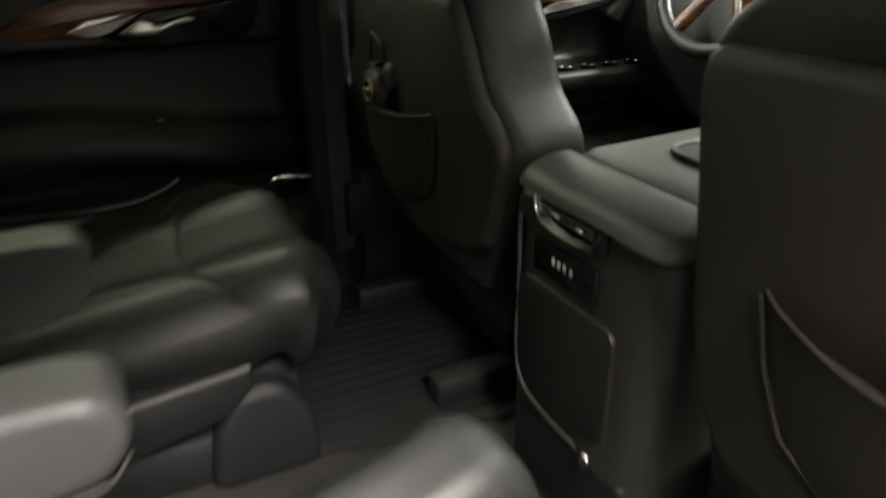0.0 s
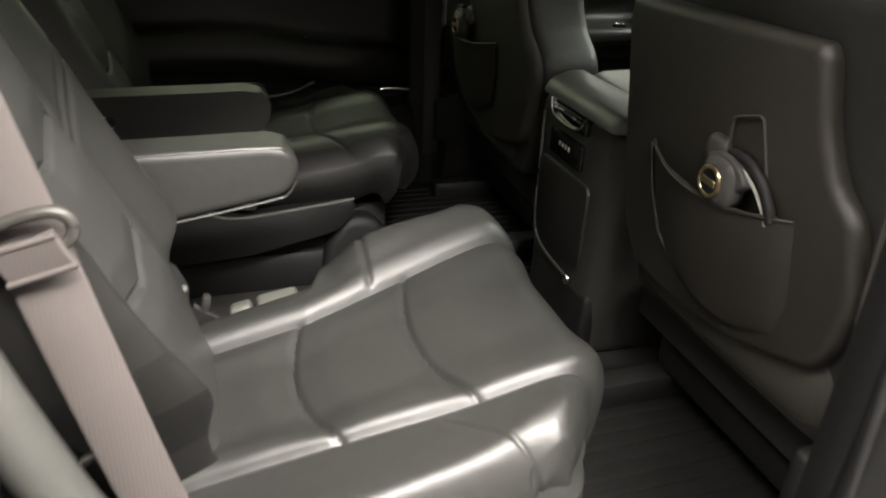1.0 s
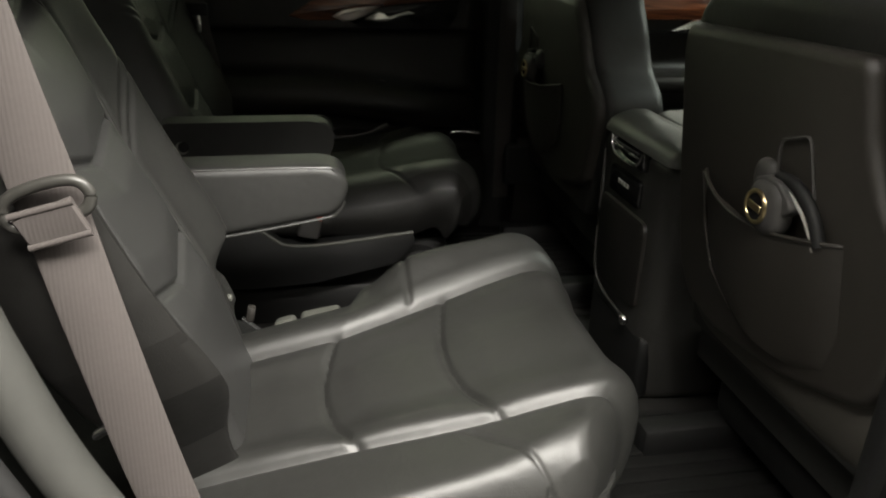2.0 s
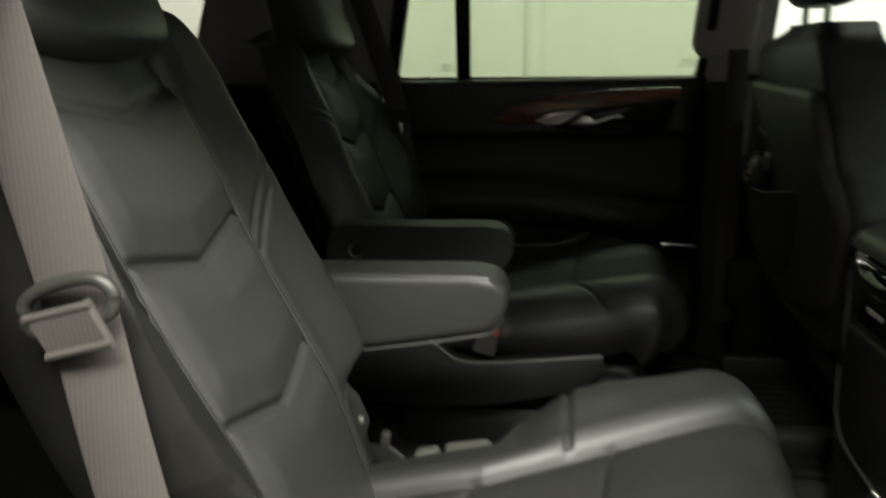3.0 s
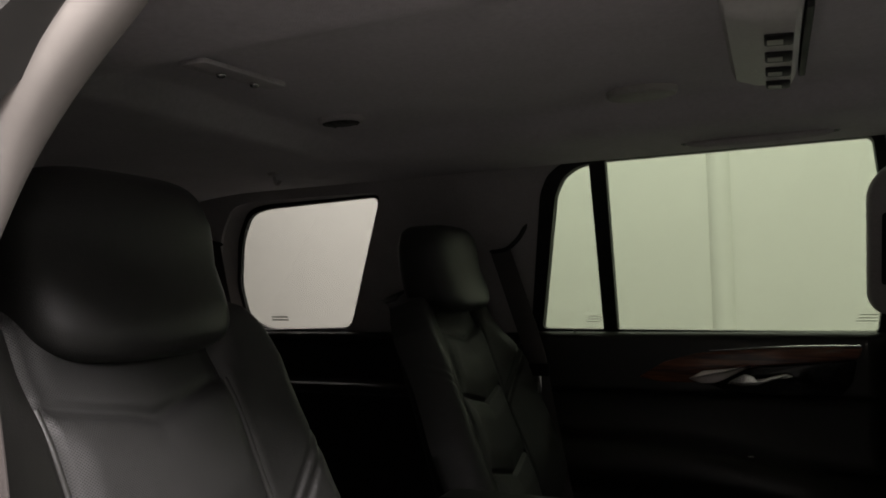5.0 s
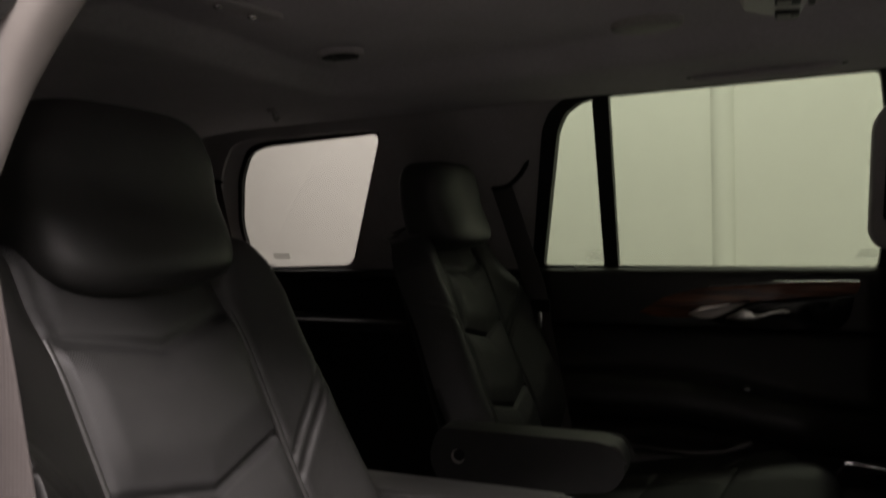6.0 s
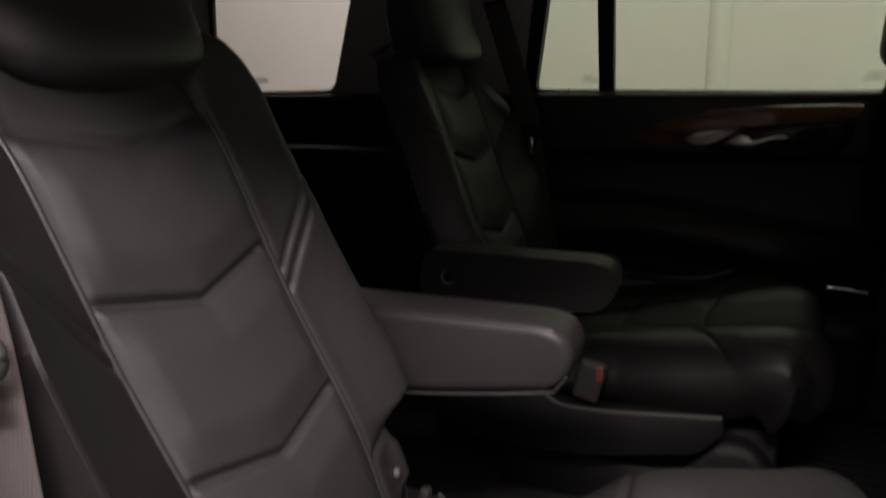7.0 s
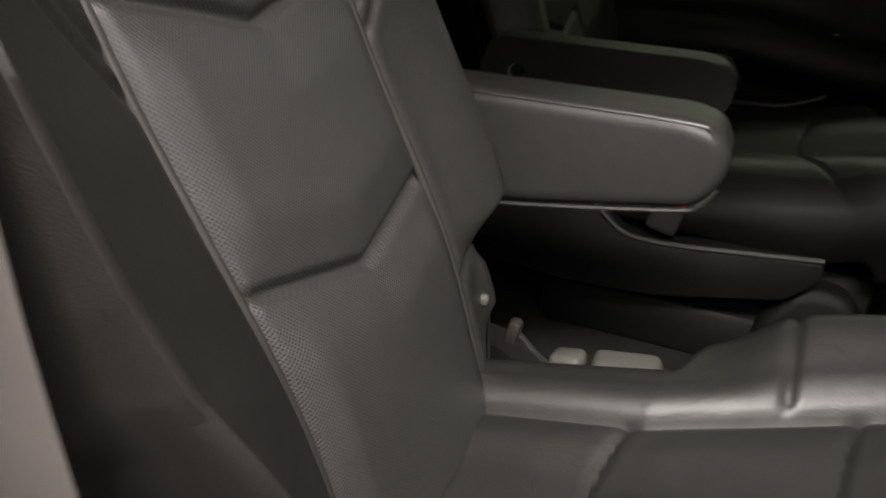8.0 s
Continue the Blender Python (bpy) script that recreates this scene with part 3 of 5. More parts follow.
def captain_chair(s, label):
    """One chair; s is -1 on the open-door side and 1 on the far side, u runs towards the middle of the car."""
    yc = 0.47
    chair = thing("captain_chair", label, "car seat", (0.1, s * yc, FLOOR), "second-row captain's chairs")
    slid, yb = (-0.10, 0.490) if s > 0 else (0.0, 0.47)

    def back_point(u, z, w):
        x = slid - 0.147 - 0.365 * (z - 0.54)
        drift = -0.013 + 0.0875 * (0.83 - z)
        return Vector((x + 0.939 * w, s * (yb - u - drift), z + 0.343 * w))

    def cush_point(u, x, z):
        return Vector((x - (0.0 if s < 0 and u > 0 else 0.030 if u > 0 else 0.075) * ss(0.11, 0.235, abs(u)) * ss(0.18, 0.40, x), s * (yc + 0.002 - 0.038 * min(1.0, max(0.0, (x - 0.05) / 0.3)) - u), z))

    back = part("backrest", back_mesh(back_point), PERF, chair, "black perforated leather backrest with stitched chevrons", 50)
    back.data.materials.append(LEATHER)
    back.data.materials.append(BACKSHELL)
    back.data.materials.append(SHADELEATHER)
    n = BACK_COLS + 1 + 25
    # The outer bolster takes the darker leather copy, so its shade is painted.
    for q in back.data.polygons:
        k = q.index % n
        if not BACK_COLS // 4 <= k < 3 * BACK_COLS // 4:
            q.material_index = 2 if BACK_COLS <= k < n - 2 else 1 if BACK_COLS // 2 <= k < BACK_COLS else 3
    for side in (-1, 1):
        line = []
        for i in range(80):
            z = 0.40 + 0.43 * i / 79
            u = side * 0.109
            w = sum(back_w(u, z + 0.006 * k, back_half(u, z)) for k in range(-5, 6)) / 11
            line.append(back_point(u, z, w + 0.0022))
        part("piping", tube(line, 0.0034, 10), PIPING, back)
    cush = part("cushion", cushion_mesh(cush_point, s > 0), LEATHER, chair, "black leather seat cushion with stitched chevrons", 60)
    # Inboard wall and rolled edge get the darker copy, painting them shaded.
    cush.data.materials.append(SHADELEATHER)
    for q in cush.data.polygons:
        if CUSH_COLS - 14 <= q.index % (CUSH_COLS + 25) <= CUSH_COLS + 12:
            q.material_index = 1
    # skirt below the cushion, with its lower roll
    rings = []
    for u, x, top in smooth_path([(-0.222, -0.14, 0.325), (-0.232, 0.0, 0.338), (-0.238, 0.12, 0.348), (-0.238, 0.21, 0.355), (-0.222, 0.275, 0.354), (-0.18, 0.330, 0.335), (-0.10, 0.362, 0.318), (0, 0.368, 0.315)], 5):
        v = Vector((x - 0.1, u)).normalized()
        y = yc + 0.002 - 0.038 * min(1.0, max(0.0, (x - 0.05) / 0.3)) - u
        rings.append([Vector((x + v.x * o * 0.5, s * (y - math.copysign(o, u) * min(1, abs(u) / 0.15)), top + dz)) for o, dz in ((-0.05, 0.004), (-0.004, 0.002), (0.004, -0.004), (0.004, -0.014), (-0.001, -0.022), (-0.003, -0.06), (-0.014, -0.09), (-0.05, -0.10))])
    skirt = part("cushion_side", loft(rings), LEATHER, chair)
    part("piping", tube([r[2] + Vector((0, 0, 0.002)) for r in rings], 0.0035, 8), PIPING, skirt)
    # headrest
    hs = 0.049 if s > 0 else 0.0
    def lean(p):
        q = p.copy()
        q.x += -0.10 * p.z + 0.014 * (1 - (p.y / 0.125) ** 2) * (1 if p.x > 0 else 0.2)
        q.z -= 0.006 * max(0.0, -p.z / 0.09) * (1 - (p.y / 0.125) ** 2)
        low = max(0.0, -p.z / 0.09)
        q.x += (0.030 * low - 0.020 * low ** 8) * (1 if p.x > 0 else 0.2)
        q.y *= 1 - 0.9 * max(0, p.z) ** 1.0 * (0.9 if p.z > 0.05 else 0.3)
        return q
    head = part("headrest", pad((-0.338 - hs, s * 0.462, 0.948 + 0.29 * hs), (0.105, 0.248, 0.178), 4.4, 72, 44, lean), LEATHER, chair, "large black leather headrest", 60)
    for du in (-0.05, 0.05):
        part("post", tube([(-0.325 + slid, s * 0.465 + du, 0.80), (-0.338 - hs, s * 0.465 + du, 0.90)], 0.006, 10), CHROME, head)
    # inboard armrest
    y0, y1 = (0.186, 0.118) if s > 0 else (-0.203, -0.135)

    def arm_place(a, b, h):
        return Vector((a, y1 + (y0 - y1) * h / 0.085, b))
    arm = part("armrest", plate(ARM_OUTLINE[s], arm_place, 0.085, 0.015, 5), ARMLEATHER, chair, "padded black leather armrest folded down", 50)
    drop = 0.0 if s < 0 else -0.009
    for side in (0.0050, 0.0800):
        seam = [arm_place(a, z + drop, side) for a, z in ((-0.24, 0.5820), (-0.1, 0.5838), (0.026, 0.5838), (0.048, 0.5780), (0.0615, 0.556))]
        part("seam", tube(smooth_path(seam, 5), 0.0016, 6), PIPING, arm)
    if s < 0:
        low = [arm_place(a, z, 0.0835) for a, z in ((-0.225, 0.4700), (-0.10, 0.4855), (0.030, 0.5070), (0.050, 0.5150), (0.062, 0.532))]
        part("lower_seam", tube(smooth_path(low, 5), 0.0020, 6), PIPING, arm)
    cup = tube([(-0.213, y1 + s * 0.004, 0.533), (-0.213, y1 - s * 0.0025, 0.533)], 0.0115, 20)
    latch = part("hinge_cap", cup, PALEPLASTIC, arm, "round pale plastic pivot hole")
    # Hole set off centre: the pale crescent left over paints its lit rim.
    part("hole", tube([(-0.2100, y1 - s * 0.002, 0.5355), (-0.2100, y1 - s * 0.004, 0.5355)], 0.0098, 16), RUBBER, latch)
    # stud and strap at the foot of the back
    part("stud", pad(back_point(0.146, 0.432, back_w(0.146, 0.432, back_half(1, 0.432)) + 0.001), (0.009, 0.010, 0.011), 2.2, 16, 10), BUCKLE, back, "small pale plastic stud")
    part("strap_loop", tube(smooth_path([(slid - 0.140, s * 0.302, 0.485), (slid - 0.118, s * 0.288, 0.455), (slid - 0.105, s * 0.280, 0.41), (slid - 0.100, s * 0.278, 0.36)], 6), 0.006, 10, 0.4), RUBBER, back)
    part("strap_end", box((slid - 0.078, s * 0.282, 0.398), (0.012, 0.014, 0.024), 0.004, 2, (0, 12, 0)), SOFT, back)
    # plastic side shield, and the base
    ya, yb = s * 0.195, s * 0.235
    outline = rounded([(-0.27, 0.36), (-0.10, 0.345), (-0.05, 0.302), (0.02, 0.299), (0.222, 0.322), (0.225, 0.290), (0.186, 0.250), (0.01, 0.212), (-0.12, 0.205), (-0.27, 0.215)], 0.012)
    shield = part("side_shield", plate(outline, lambda a, b, h: Vector((a, ya + (yb - ya) * (0.04 - h) / 0.04, b)), 0.04, 0.006), PLASTIC, chair)
    edge = smooth_path([(-0.10, ya, 0.345), (-0.068, ya, 0.318), (-0.04, ya, 0.303), (0.02, ya, 0.301), (0.12, ya, 0.311), (0.22, ya, 0.322)], 5)
    # On the far chair a pale rod paints the highlight along this edge.
    part("edge_glint", tube(edge, 0.0038, 8), BUCKLE if s > 0 else PLASTIC, shield)
    part("front_foot_cover", plate(rounded([(0.150, FLOOR), (0.165, 0.20), (0.205, 0.262), (0.27, 0.262), (0.315, 0.20), (0.325, FLOOR)], 0.03, 5), lambda a, b, h: Vector((a, s * (0.285 - h), b)), 0.06, 0.02, 4), PLASTIC, chair)
    part("seat_base", box((0.08, s * 0.44, 0.20), (0.46, 0.34, 0.16), 0.02), PLASTIC, chair)
    for dy in (-0.16, 0.16):
        part("leg", box((0.05, s * 0.44 + dy, FLOOR + 0.045), (0.44, 0.05, 0.09), 0.012), PLASTIC, chair)
    return chair


captain_chair(-1, "black leather captain's chair beside the open door, armrest down")
captain_chair(1, "black leather captain's chair beside the far closed door")


def belt_buckle(s, x, y, z, label):
    b = thing("belt_buckle", label, "seat belt buckle", (x - 0.06, y, z - 0.05), "seat belt buckles")
    part("stalk", tube(smooth_path([(x - 0.125, y, z - 0.11), (x - 0.108, y, z - 0.045), (x - 0.075, y, z - 0.010)], 5), 0.012, 10, 0.55), PLASTIC, b)
    part("sleeve", box((x - 0.085, y, z - 0.01), (0.032, 0.028, 0.018), 0.007, 3, (-6, -14, -5)), BUCKLE, b)
    part("housing", box((x - 0.032, y, z - 0.003), (0.062, 0.034, 0.022), 0.009, 4, (4, -8, 3)), BUCKLE, b)
    part("release_button", box((x - 0.003, y, z), (0.004, 0.020, 0.010), 0.002, 2, (0, -8, 0)), RED, b)
    return b


belt_buckle(-1, 0.053, -0.247, 0.369, "pale grey belt buckle with a red button beside the cushion")
far_buckle = thing("belt_buckle", "dark belt buckle with red button beside the far cushion", "seat belt buckle", (0.0, 0.20, 0.30), "seat belt buckles")
part("housing", box((0.008, 0.205, 0.350), (0.070, 0.026, 0.046), 0.008, 3, (0, -78, 0)), GREYPLASTIC, far_buckle)
part("release_button", box((0.026, 0.194, 0.368), (0.012, 0.008, 0.026), 0.003, 2, (0, 0, 0)), RED, far_buckle)

lever = thing("recliner_lever", "black recliner lever with a pale edge beside the chair", "lever", (-0.16, -0.67, 0.50))
part("arm", tube(smooth_path([(-0.176, -0.672, 0.490), (-0.160, -0.676, 0.502), (-0.143, -0.678, 0.509), (-0.120, -0.674, 0.512)], 6), 0.007, 10, 0.6), PLASTIC, lever)
part("edge", tube(smooth_path([(-0.176, -0.676, 0.494), (-0.160, -0.682, 0.506), (-0.143, -0.684, 0.513), (-0.120, -0.680, 0.516)], 6), 0.0018, 8), BUCKLE, lever)

# ---- front seats, seen from behind ----
PANEL_OUT = [(0.125, 0.800), (0.135, 0.788), (0.150, 0.72), (0.178, 0.662), (0.212, 0.635), (0.232, 0.55), (0.215, 0.475), (0.190, 0.435), (0.06, 0.392), (-0.12, 0.372)]
PANEL_IN = {-1: [(-0.19, 0.385), (-0.23, 0.44), (-0.245, 0.55), (-0.250, 0.66), (-0.255, 0.76), (-0.245, 0.795)],
            1: [(-0.24, 0.40), (-0.285, 0.43), (-0.325, 0.52), (-0.346, 0.577), (-0.341, 0.608), (-0.322, 0.632), (-0.295, 0.655), (-0.277, 0.692), (-0.264, 0.735), (-0.238, 0.79)]}
EDGE_IN = {-1: [(0.335, 0.225), (0.42, 0.240), (0.66, 0.258), (0.77, 0.268), (0.80, 0.264), (0.83, 0.235), (0.86, 0.17), (0.88, 0.05)],
           1: [(0.335, 0.25), (0.42, 0.294), (0.52, 0.337), (0.577, 0.358), (0.608, 0.353), (0.63, 0.334), (0.651, 0.306), (0.692, 0.287), (0.735, 0.275), (0.783, 0.248), (0.85, 0.225), (0.885, 0.18), (0.905, 0.08)]}
EDGE_OUT = [(0.335, 0.205), (0.42, 0.236), (0.55, 0.258), (0.635, 0.245), (0.665, 0.222), (0.74, 0.196), (0.80, 0.190), (0.85, 0.175), (0.905, 0.08)]


def front_seat(s, label):
    """o runs outboard from the seat's middle."""
    yc = 0.475
    top = 0.88 if s < 0 else 0.905
    seat = thing("front_seat", label, "car seat", (0.75, s * yc, FLOOR), "front seats")

    def p3(o, x, z):
        return Vector((x, s * (yc + o), z))

    rings = []
    for i in range(91):
        z = 0.335 + (top - 0.335) * i / 90
        hi, hw = (sum(interp(z + 0.004 * k, tab) for k in range(-4, 5)) / 9 for tab in (EDGE_IN[s], EDGE_OUT))
        bol = 0.05 * ss(0.84, 0.74, z)
        rear = 0.585 - 0.10 * (z - 0.6) + 0.04 * ss(top - 0.06, top, z) ** 2
        deep = rear + 0.125 - 0.03 * ss(top - 0.08, top, z)
        wing = hw + bol
        ring = rounded([(-hi, rear + 0.002), (hw, rear + 0.004), (wing + 0.012, rear + 0.035), (wing + 0.012, rear + 0.075), (wing - 0.01, deep + 0.05), (hw * 0.6, deep), (-hi * 0.6, deep), (-hi + 0.01, deep + 0.01)], 0.026, 5)
        rings.append([p3(o, x, z) for o, x in ring])
    part("backrest", loft(rings), LEATHER, seat, "black leather front seat back", 50)
    outline = rounded(PANEL_OUT + PANEL_IN[s], 0.02, 5)

    def rear_place(a, b, h):
        return p3(a, 0.583 - 0.10 * (b - 0.6) - h + 0.004 * (a / 0.25) ** 2, b)
    panel = part("back_panel", plate(outline, rear_place, 0.022, 0.016, 6), SEATVINYL, seat, "black vinyl panel on the seat's back")
    # lower shell under the panel
    rows = []
    for i in range(13):
        b = 0.335 + 0.135 * i / 12
        rows.append([p3(o, 0.592 - 0.10 * (b - 0.6) - 0.016 * math.sin(math.pi * i / 12) ** 0.6 + 0.03 * (abs(o) / 0.25) ** 6, b) for o in np.linspace(-0.215, interp(b, EDGE_OUT) - 0.008, 25)])
        rows[-1] += [p + Vector((0.02, 0, 0)) for p in rows[-1][::-1]]
    part("lower_shell", loft(rows), SHELLVINYL, seat, "dark grey vinyl shell under the back panel")
    # map pocket, bulging, with an open top
    rows = []
    for i in range(15):
        b = 0.425 + 0.18 * i / 14
        half0 = interp(b, [(0.425, 0.04), (0.45, 0.10), (0.50, 0.135), (0.605, 0.155)])
        half1 = interp(b, [(0.425, 0.08), (0.45, 0.13), (0.50, 0.145), (0.605, 0.135)])
        ring = []
        for k in range(21):
            a = -half0 + (half0 + half1) * k / 20
            bulge = 0.022 + (0.012 + 0.018 * i / 14) * math.sin(math.pi * k / 20) ** 0.7
            ring.append(rear_place(a, b - 0.020 * (i / 14) ** 2 * math.sin(math.pi * k / 20), bulge))
        ring += [p + Vector((0.004, 0, 0)) for p in ring[::-1]]
        rows.append(ring)
    pocket = part("map_pocket", loft(rows), SEATVINYL, seat, "soft black map pocket")
    part("hem", tube([rear_place(-0.153 + 0.287 * k / 20, 0.605 - 0.020 * math.sin(math.pi * k / 20), 0.022 + 0.031 * math.sin(math.pi * k / 20) ** 0.7) for k in range(21)], 0.0026, 8), SEATVINYL, pocket)
    part("hem", tube([rear_place(o, b, 0.024) for o, b in ((-0.158, 0.60), (-0.145, 0.53), (-0.12, 0.47), (-0.06, 0.435))], 0.003, 8), SEATVINYL, pocket)
    # small framed plate
    part("plate_frame", tube([rear_place(o, b, 0.0235) for o, b in rounded([(0.012, 0.600), (0.012, 0.690), (0.063, 0.706), (0.084, 0.630)], 0.01)], 0.0022, 6, closed=True), GREYPLASTIC, panel)
    # cushion and headrest
    part("cushion", loft([[p3(o, x, z) for x, z in ((0.66, 0.33), (0.9, 0.40), (1.12, 0.42), (1.17, 0.36), (1.12, 0.26), (0.66, 0.24))] for o in (-0.25, -0.23, 0.23, 0.25)]), LEATHER, seat)
    part("seat_base", box((0.88, s * yc, 0.20), (0.40, 0.42, 0.10), 0.02), RUBBER, seat)
    part("side_cover", box((0.70, s * (yc + 0.245), 0.31), (0.30, 0.03, 0.12), 0.012, 3), PLASTIC, seat)
    for o in (-0.19, 0.19):
        part("rail", box((0.85, s * yc + o, FLOOR + 0.03), (0.62, 0.05, 0.06), 0.01), PLASTIC, seat)
    head = part("headrest", pad((0.63, s * yc, 1.03), (0.11, 0.26, 0.19), 3.4, 48, 28), LEATHER, seat)
    for o in (-0.06, 0.06):
        part("post", tube([(0.62, s * yc + o, 0.85), (0.62, s * yc + o, 0.96)], 0.0065, 10), CHROME, head)
    return seat


front_seat(-1, "black leather front passenger seat with a full map pocket")
front_seat(1, "black leather driver's seat with a full map pocket")


def headphones(s, label):
    """Folded headphones standing in a map pocket."""
    hp = thing("headphones", label, "headphones", (0.545, s * 0.485, 0.59), "headphones in the seat pockets")
    x = 0.537
    cup = part("ear_cup", pad((x + 0.006, s * 0.502, 0.613), (0.034, 0.068, 0.066), 2.6, 32, 18), GREYPLASTIC, hp)
    ring = [Vector((x - 0.0105, s * 0.498 + 0.0185 * math.cos(f), 0.613 + 0.0185 * math.sin(f))) for f in np.linspace(0, 2 * math.pi, 32, endpoint=False)]
    part("ring", tube(ring, 0.0028, 8, closed=True, up=(1, 0, 0)), GOLD, cup, "brass-coloured ring")
    part("disc", tube([(x - 0.007, s * 0.498, 0.613), (x - 0.0115, s * 0.498, 0.613)], 0.0170, 28), GLOSSBLACK, cup)
    part("emblem", box((x - 0.0125, s * 0.498, 0.613), (0.002, 0.026, 0.009), 0.0008, 1, (s * -6, 0, 0)), GOLD, cup)
    part("ear_cup", pad((x + 0.022, s * 0.468, 0.640), (0.030, 0.042, 0.044), 2.6, 28, 16), GREYPLASTIC, hp)
    # hinge arm and band lean towards the door
    yoke = [(0.470, 0.640), (0.492, 0.650), (0.515, 0.649), (0.540, 0.636), (0.550, 0.624), (0.530, 0.607), (0.505, 0.594), (0.485, 0.590)]
    part("yoke", plate(rounded(yoke, 0.008), lambda a, b, h: Vector((x + 0.012 - h, s * a, b)), 0.014, 0.004, 3), GREYPLASTIC, hp, "grey plastic hinge arm")
    arc = [(0.500, 0.650), (0.530, 0.648), (0.556, 0.634), (0.574, 0.614), (0.585, 0.594)]
    band = smooth_path([(x + 0.012 + 0.001 * i, s * a, b) for i, (a, b) in enumerate(arc)], 8)
    part("headband", tube(band, 0.0075, 12, 1.0, (1, 0, 0)), RUBBER, hp, "black padded headband")
    trim = smooth_path([(x + 0.002 + 0.003 * i, s * (a - 0.006), b - 0.007) for i, (a, b) in enumerate(arc)], 8)
    part("band_trim", tube(trim, 0.0022, 8), PALEPLASTIC, hp, "thin pale trim strip")
    return hp


headphones(-1, "grey folded headphones with brass ring in the map pocket")
headphones(1, "grey folded headphones in the driver seat's map pocket")

# ---- centre console ----
con = thing("centre_console", "tall dark centre console with leather lid and rear vents", "console", (0.85, -0.02, FLOOR))
rings = []
for x, y0, y1, top in ((0.592, -0.142, 0.098, 0.548), (0.5945, -0.156, 0.102, 0.552), (0.600, -0.167, 0.106, 0.556), (0.608, -0.176, 0.109, 0.558), (0.620, -0.183, 0.111, 0.560), (0.645, -0.188, 0.113, 0.562), (0.680, -0.190, 0.115, 0.562), (0.80, -0.19, 0.115, 0.56), (1.2, -0.18, 0.12, 0.50), (1.4, -0.18, 0.12, 0.50)):
    ring = []
    for y, z in rounded([(y0 + 0.042, FLOOR), (y0 + 0.014, 0.3), (y0 - 0.012, top), (y1 + 0.012, top), (y1, 0.3), (y1 - 0.015, FLOOR)], 0.025, 4):
        ring.append(Vector((x, y, z)))
    rings.append(ring)
part("body", loft(rings), CONSOLE, con)
def lid_rings(x0, x1):
    out = []
    for x, dz, dy in ((x0, -0.012, -0.022), (x0 + 0.004, -0.004, -0.012), (x0 + 0.010, 0.003, -0.006), (x0 + 0.020, 0.009, -0.002), (x0 + 0.036, 0.014, 0.0), ((x0 + x1) / 2 + 0.01, 0.019, 0.0), (x1 - 0.010, 0.0185, 0.0), (x1 - 0.003, 0.014, -0.002), (x1, -0.02, -0.004)):
        z = 0.584 + dz
        out.append([Vector((x, y, zz)) for y, zz in rounded([(-0.200 - dy, 0.563), (-0.192 - dy, z), (0.100 + dy, z), (0.116 + dy, 0.563)], 0.024, 6)])
    return loft(out)
part("rear_pad", lid_rings(0.580, 0.664), PADLEATHER, con, "black leather pad over the vents")
lid = part("lid", lid_rings(0.668, 1.06), PADLEATHER, con, "black leather armrest lid")
oval = rounded([(0.76, -0.090), (0.76, 0.030), (0.97, 0.030), (0.97, -0.090)], 0.045, 6)
tray = part("lid_recess", plate(oval, lambda a, b, h: Vector((a, b, 0.6005 + h)), 0.0045, 0.002), GREYPLASTIC, lid)
part("rim", tube([(a, b, 0.6055) for a, b in oval], 0.0040, 8, closed=True), PADLEATHER, tray)
vent = part("vent", box((0.590, -0.015, 0.545), (0.02, 0.14, 0.040), 0.006), GLOSSBLACK, con)
u_line = smooth_path([(0.579, 0.052, 0.563), (0.5785, 0.047, 0.545), (0.578, 0.030, 0.533), (0.578, -0.015, 0.529), (0.578, -0.060, 0.533), (0.5785, -0.077, 0.545), (0.579, -0.082, 0.558)], 6)
part("vent_trim", tube(u_line, 0.0030, 8, 0.8), CHROME, vent, "bright chrome vent surround")
for z in (0.547, 0.555):
    part("slat", box((0.579, -0.015, z), (0.004, 0.11, 0.003), 0.001, 1), PLASTIC, vent)
part("tab", box((0.577, 0.004, 0.551), (0.006, 0.018, 0.005), 0.001, 1), CHROME, vent)
part("tab", box((0.577, -0.045, 0.549), (0.006, 0.016, 0.005), 0.001, 1), CHROME, vent)
usb = part("socket_panel", plate(rounded([(-0.075, 0.455), (0.06, 0.455), (0.06, 0.505), (-0.075, 0.505)], 0.008), lambda a, b, h: Vector((0.5915 - h, a, b)), 0.006, 0.002), GLOSSBLACK, con)
for y in (0.012, 0.0, -0.012, -0.026):
    part("socket", box((0.5845, y, 0.483), (0.002, 0.006, 0.009), 0.0008, 1), PALEPLASTIC, usb)
door = part("storage_door", plate(rounded([(-0.115, 0.275), (0.055, 0.265), (0.085, 0.30), (0.09, 0.44), (-0.115, 0.44)], 0.02), lambda a, b, h: Vector((0.5915 - h, a, b)), 0.007, 0.004), SOFT, con)
part("rear_frame", tube(smooth_path([(0.588, 0.098, 0.52), (0.588, 0.096, 0.42), (0.588, 0.094, 0.31), (0.588, 0.078, 0.262), (0.588, 0.03, 0.242), (0.588, -0.06, 0.236)], 6), 0.0032, 8), GREYPLASTIC, con)
part("kick_panel", box((0.606, -0.025, 0.165), (0.03, 0.25, 0.13), 0.012, 3), PLASTIC, con)
part("coat_button", pad((0.578, -0.095, 0.244), (0.016, 0.018, 0.022), 2.2, 20, 12), CHROME, con, "round bright chrome stud")

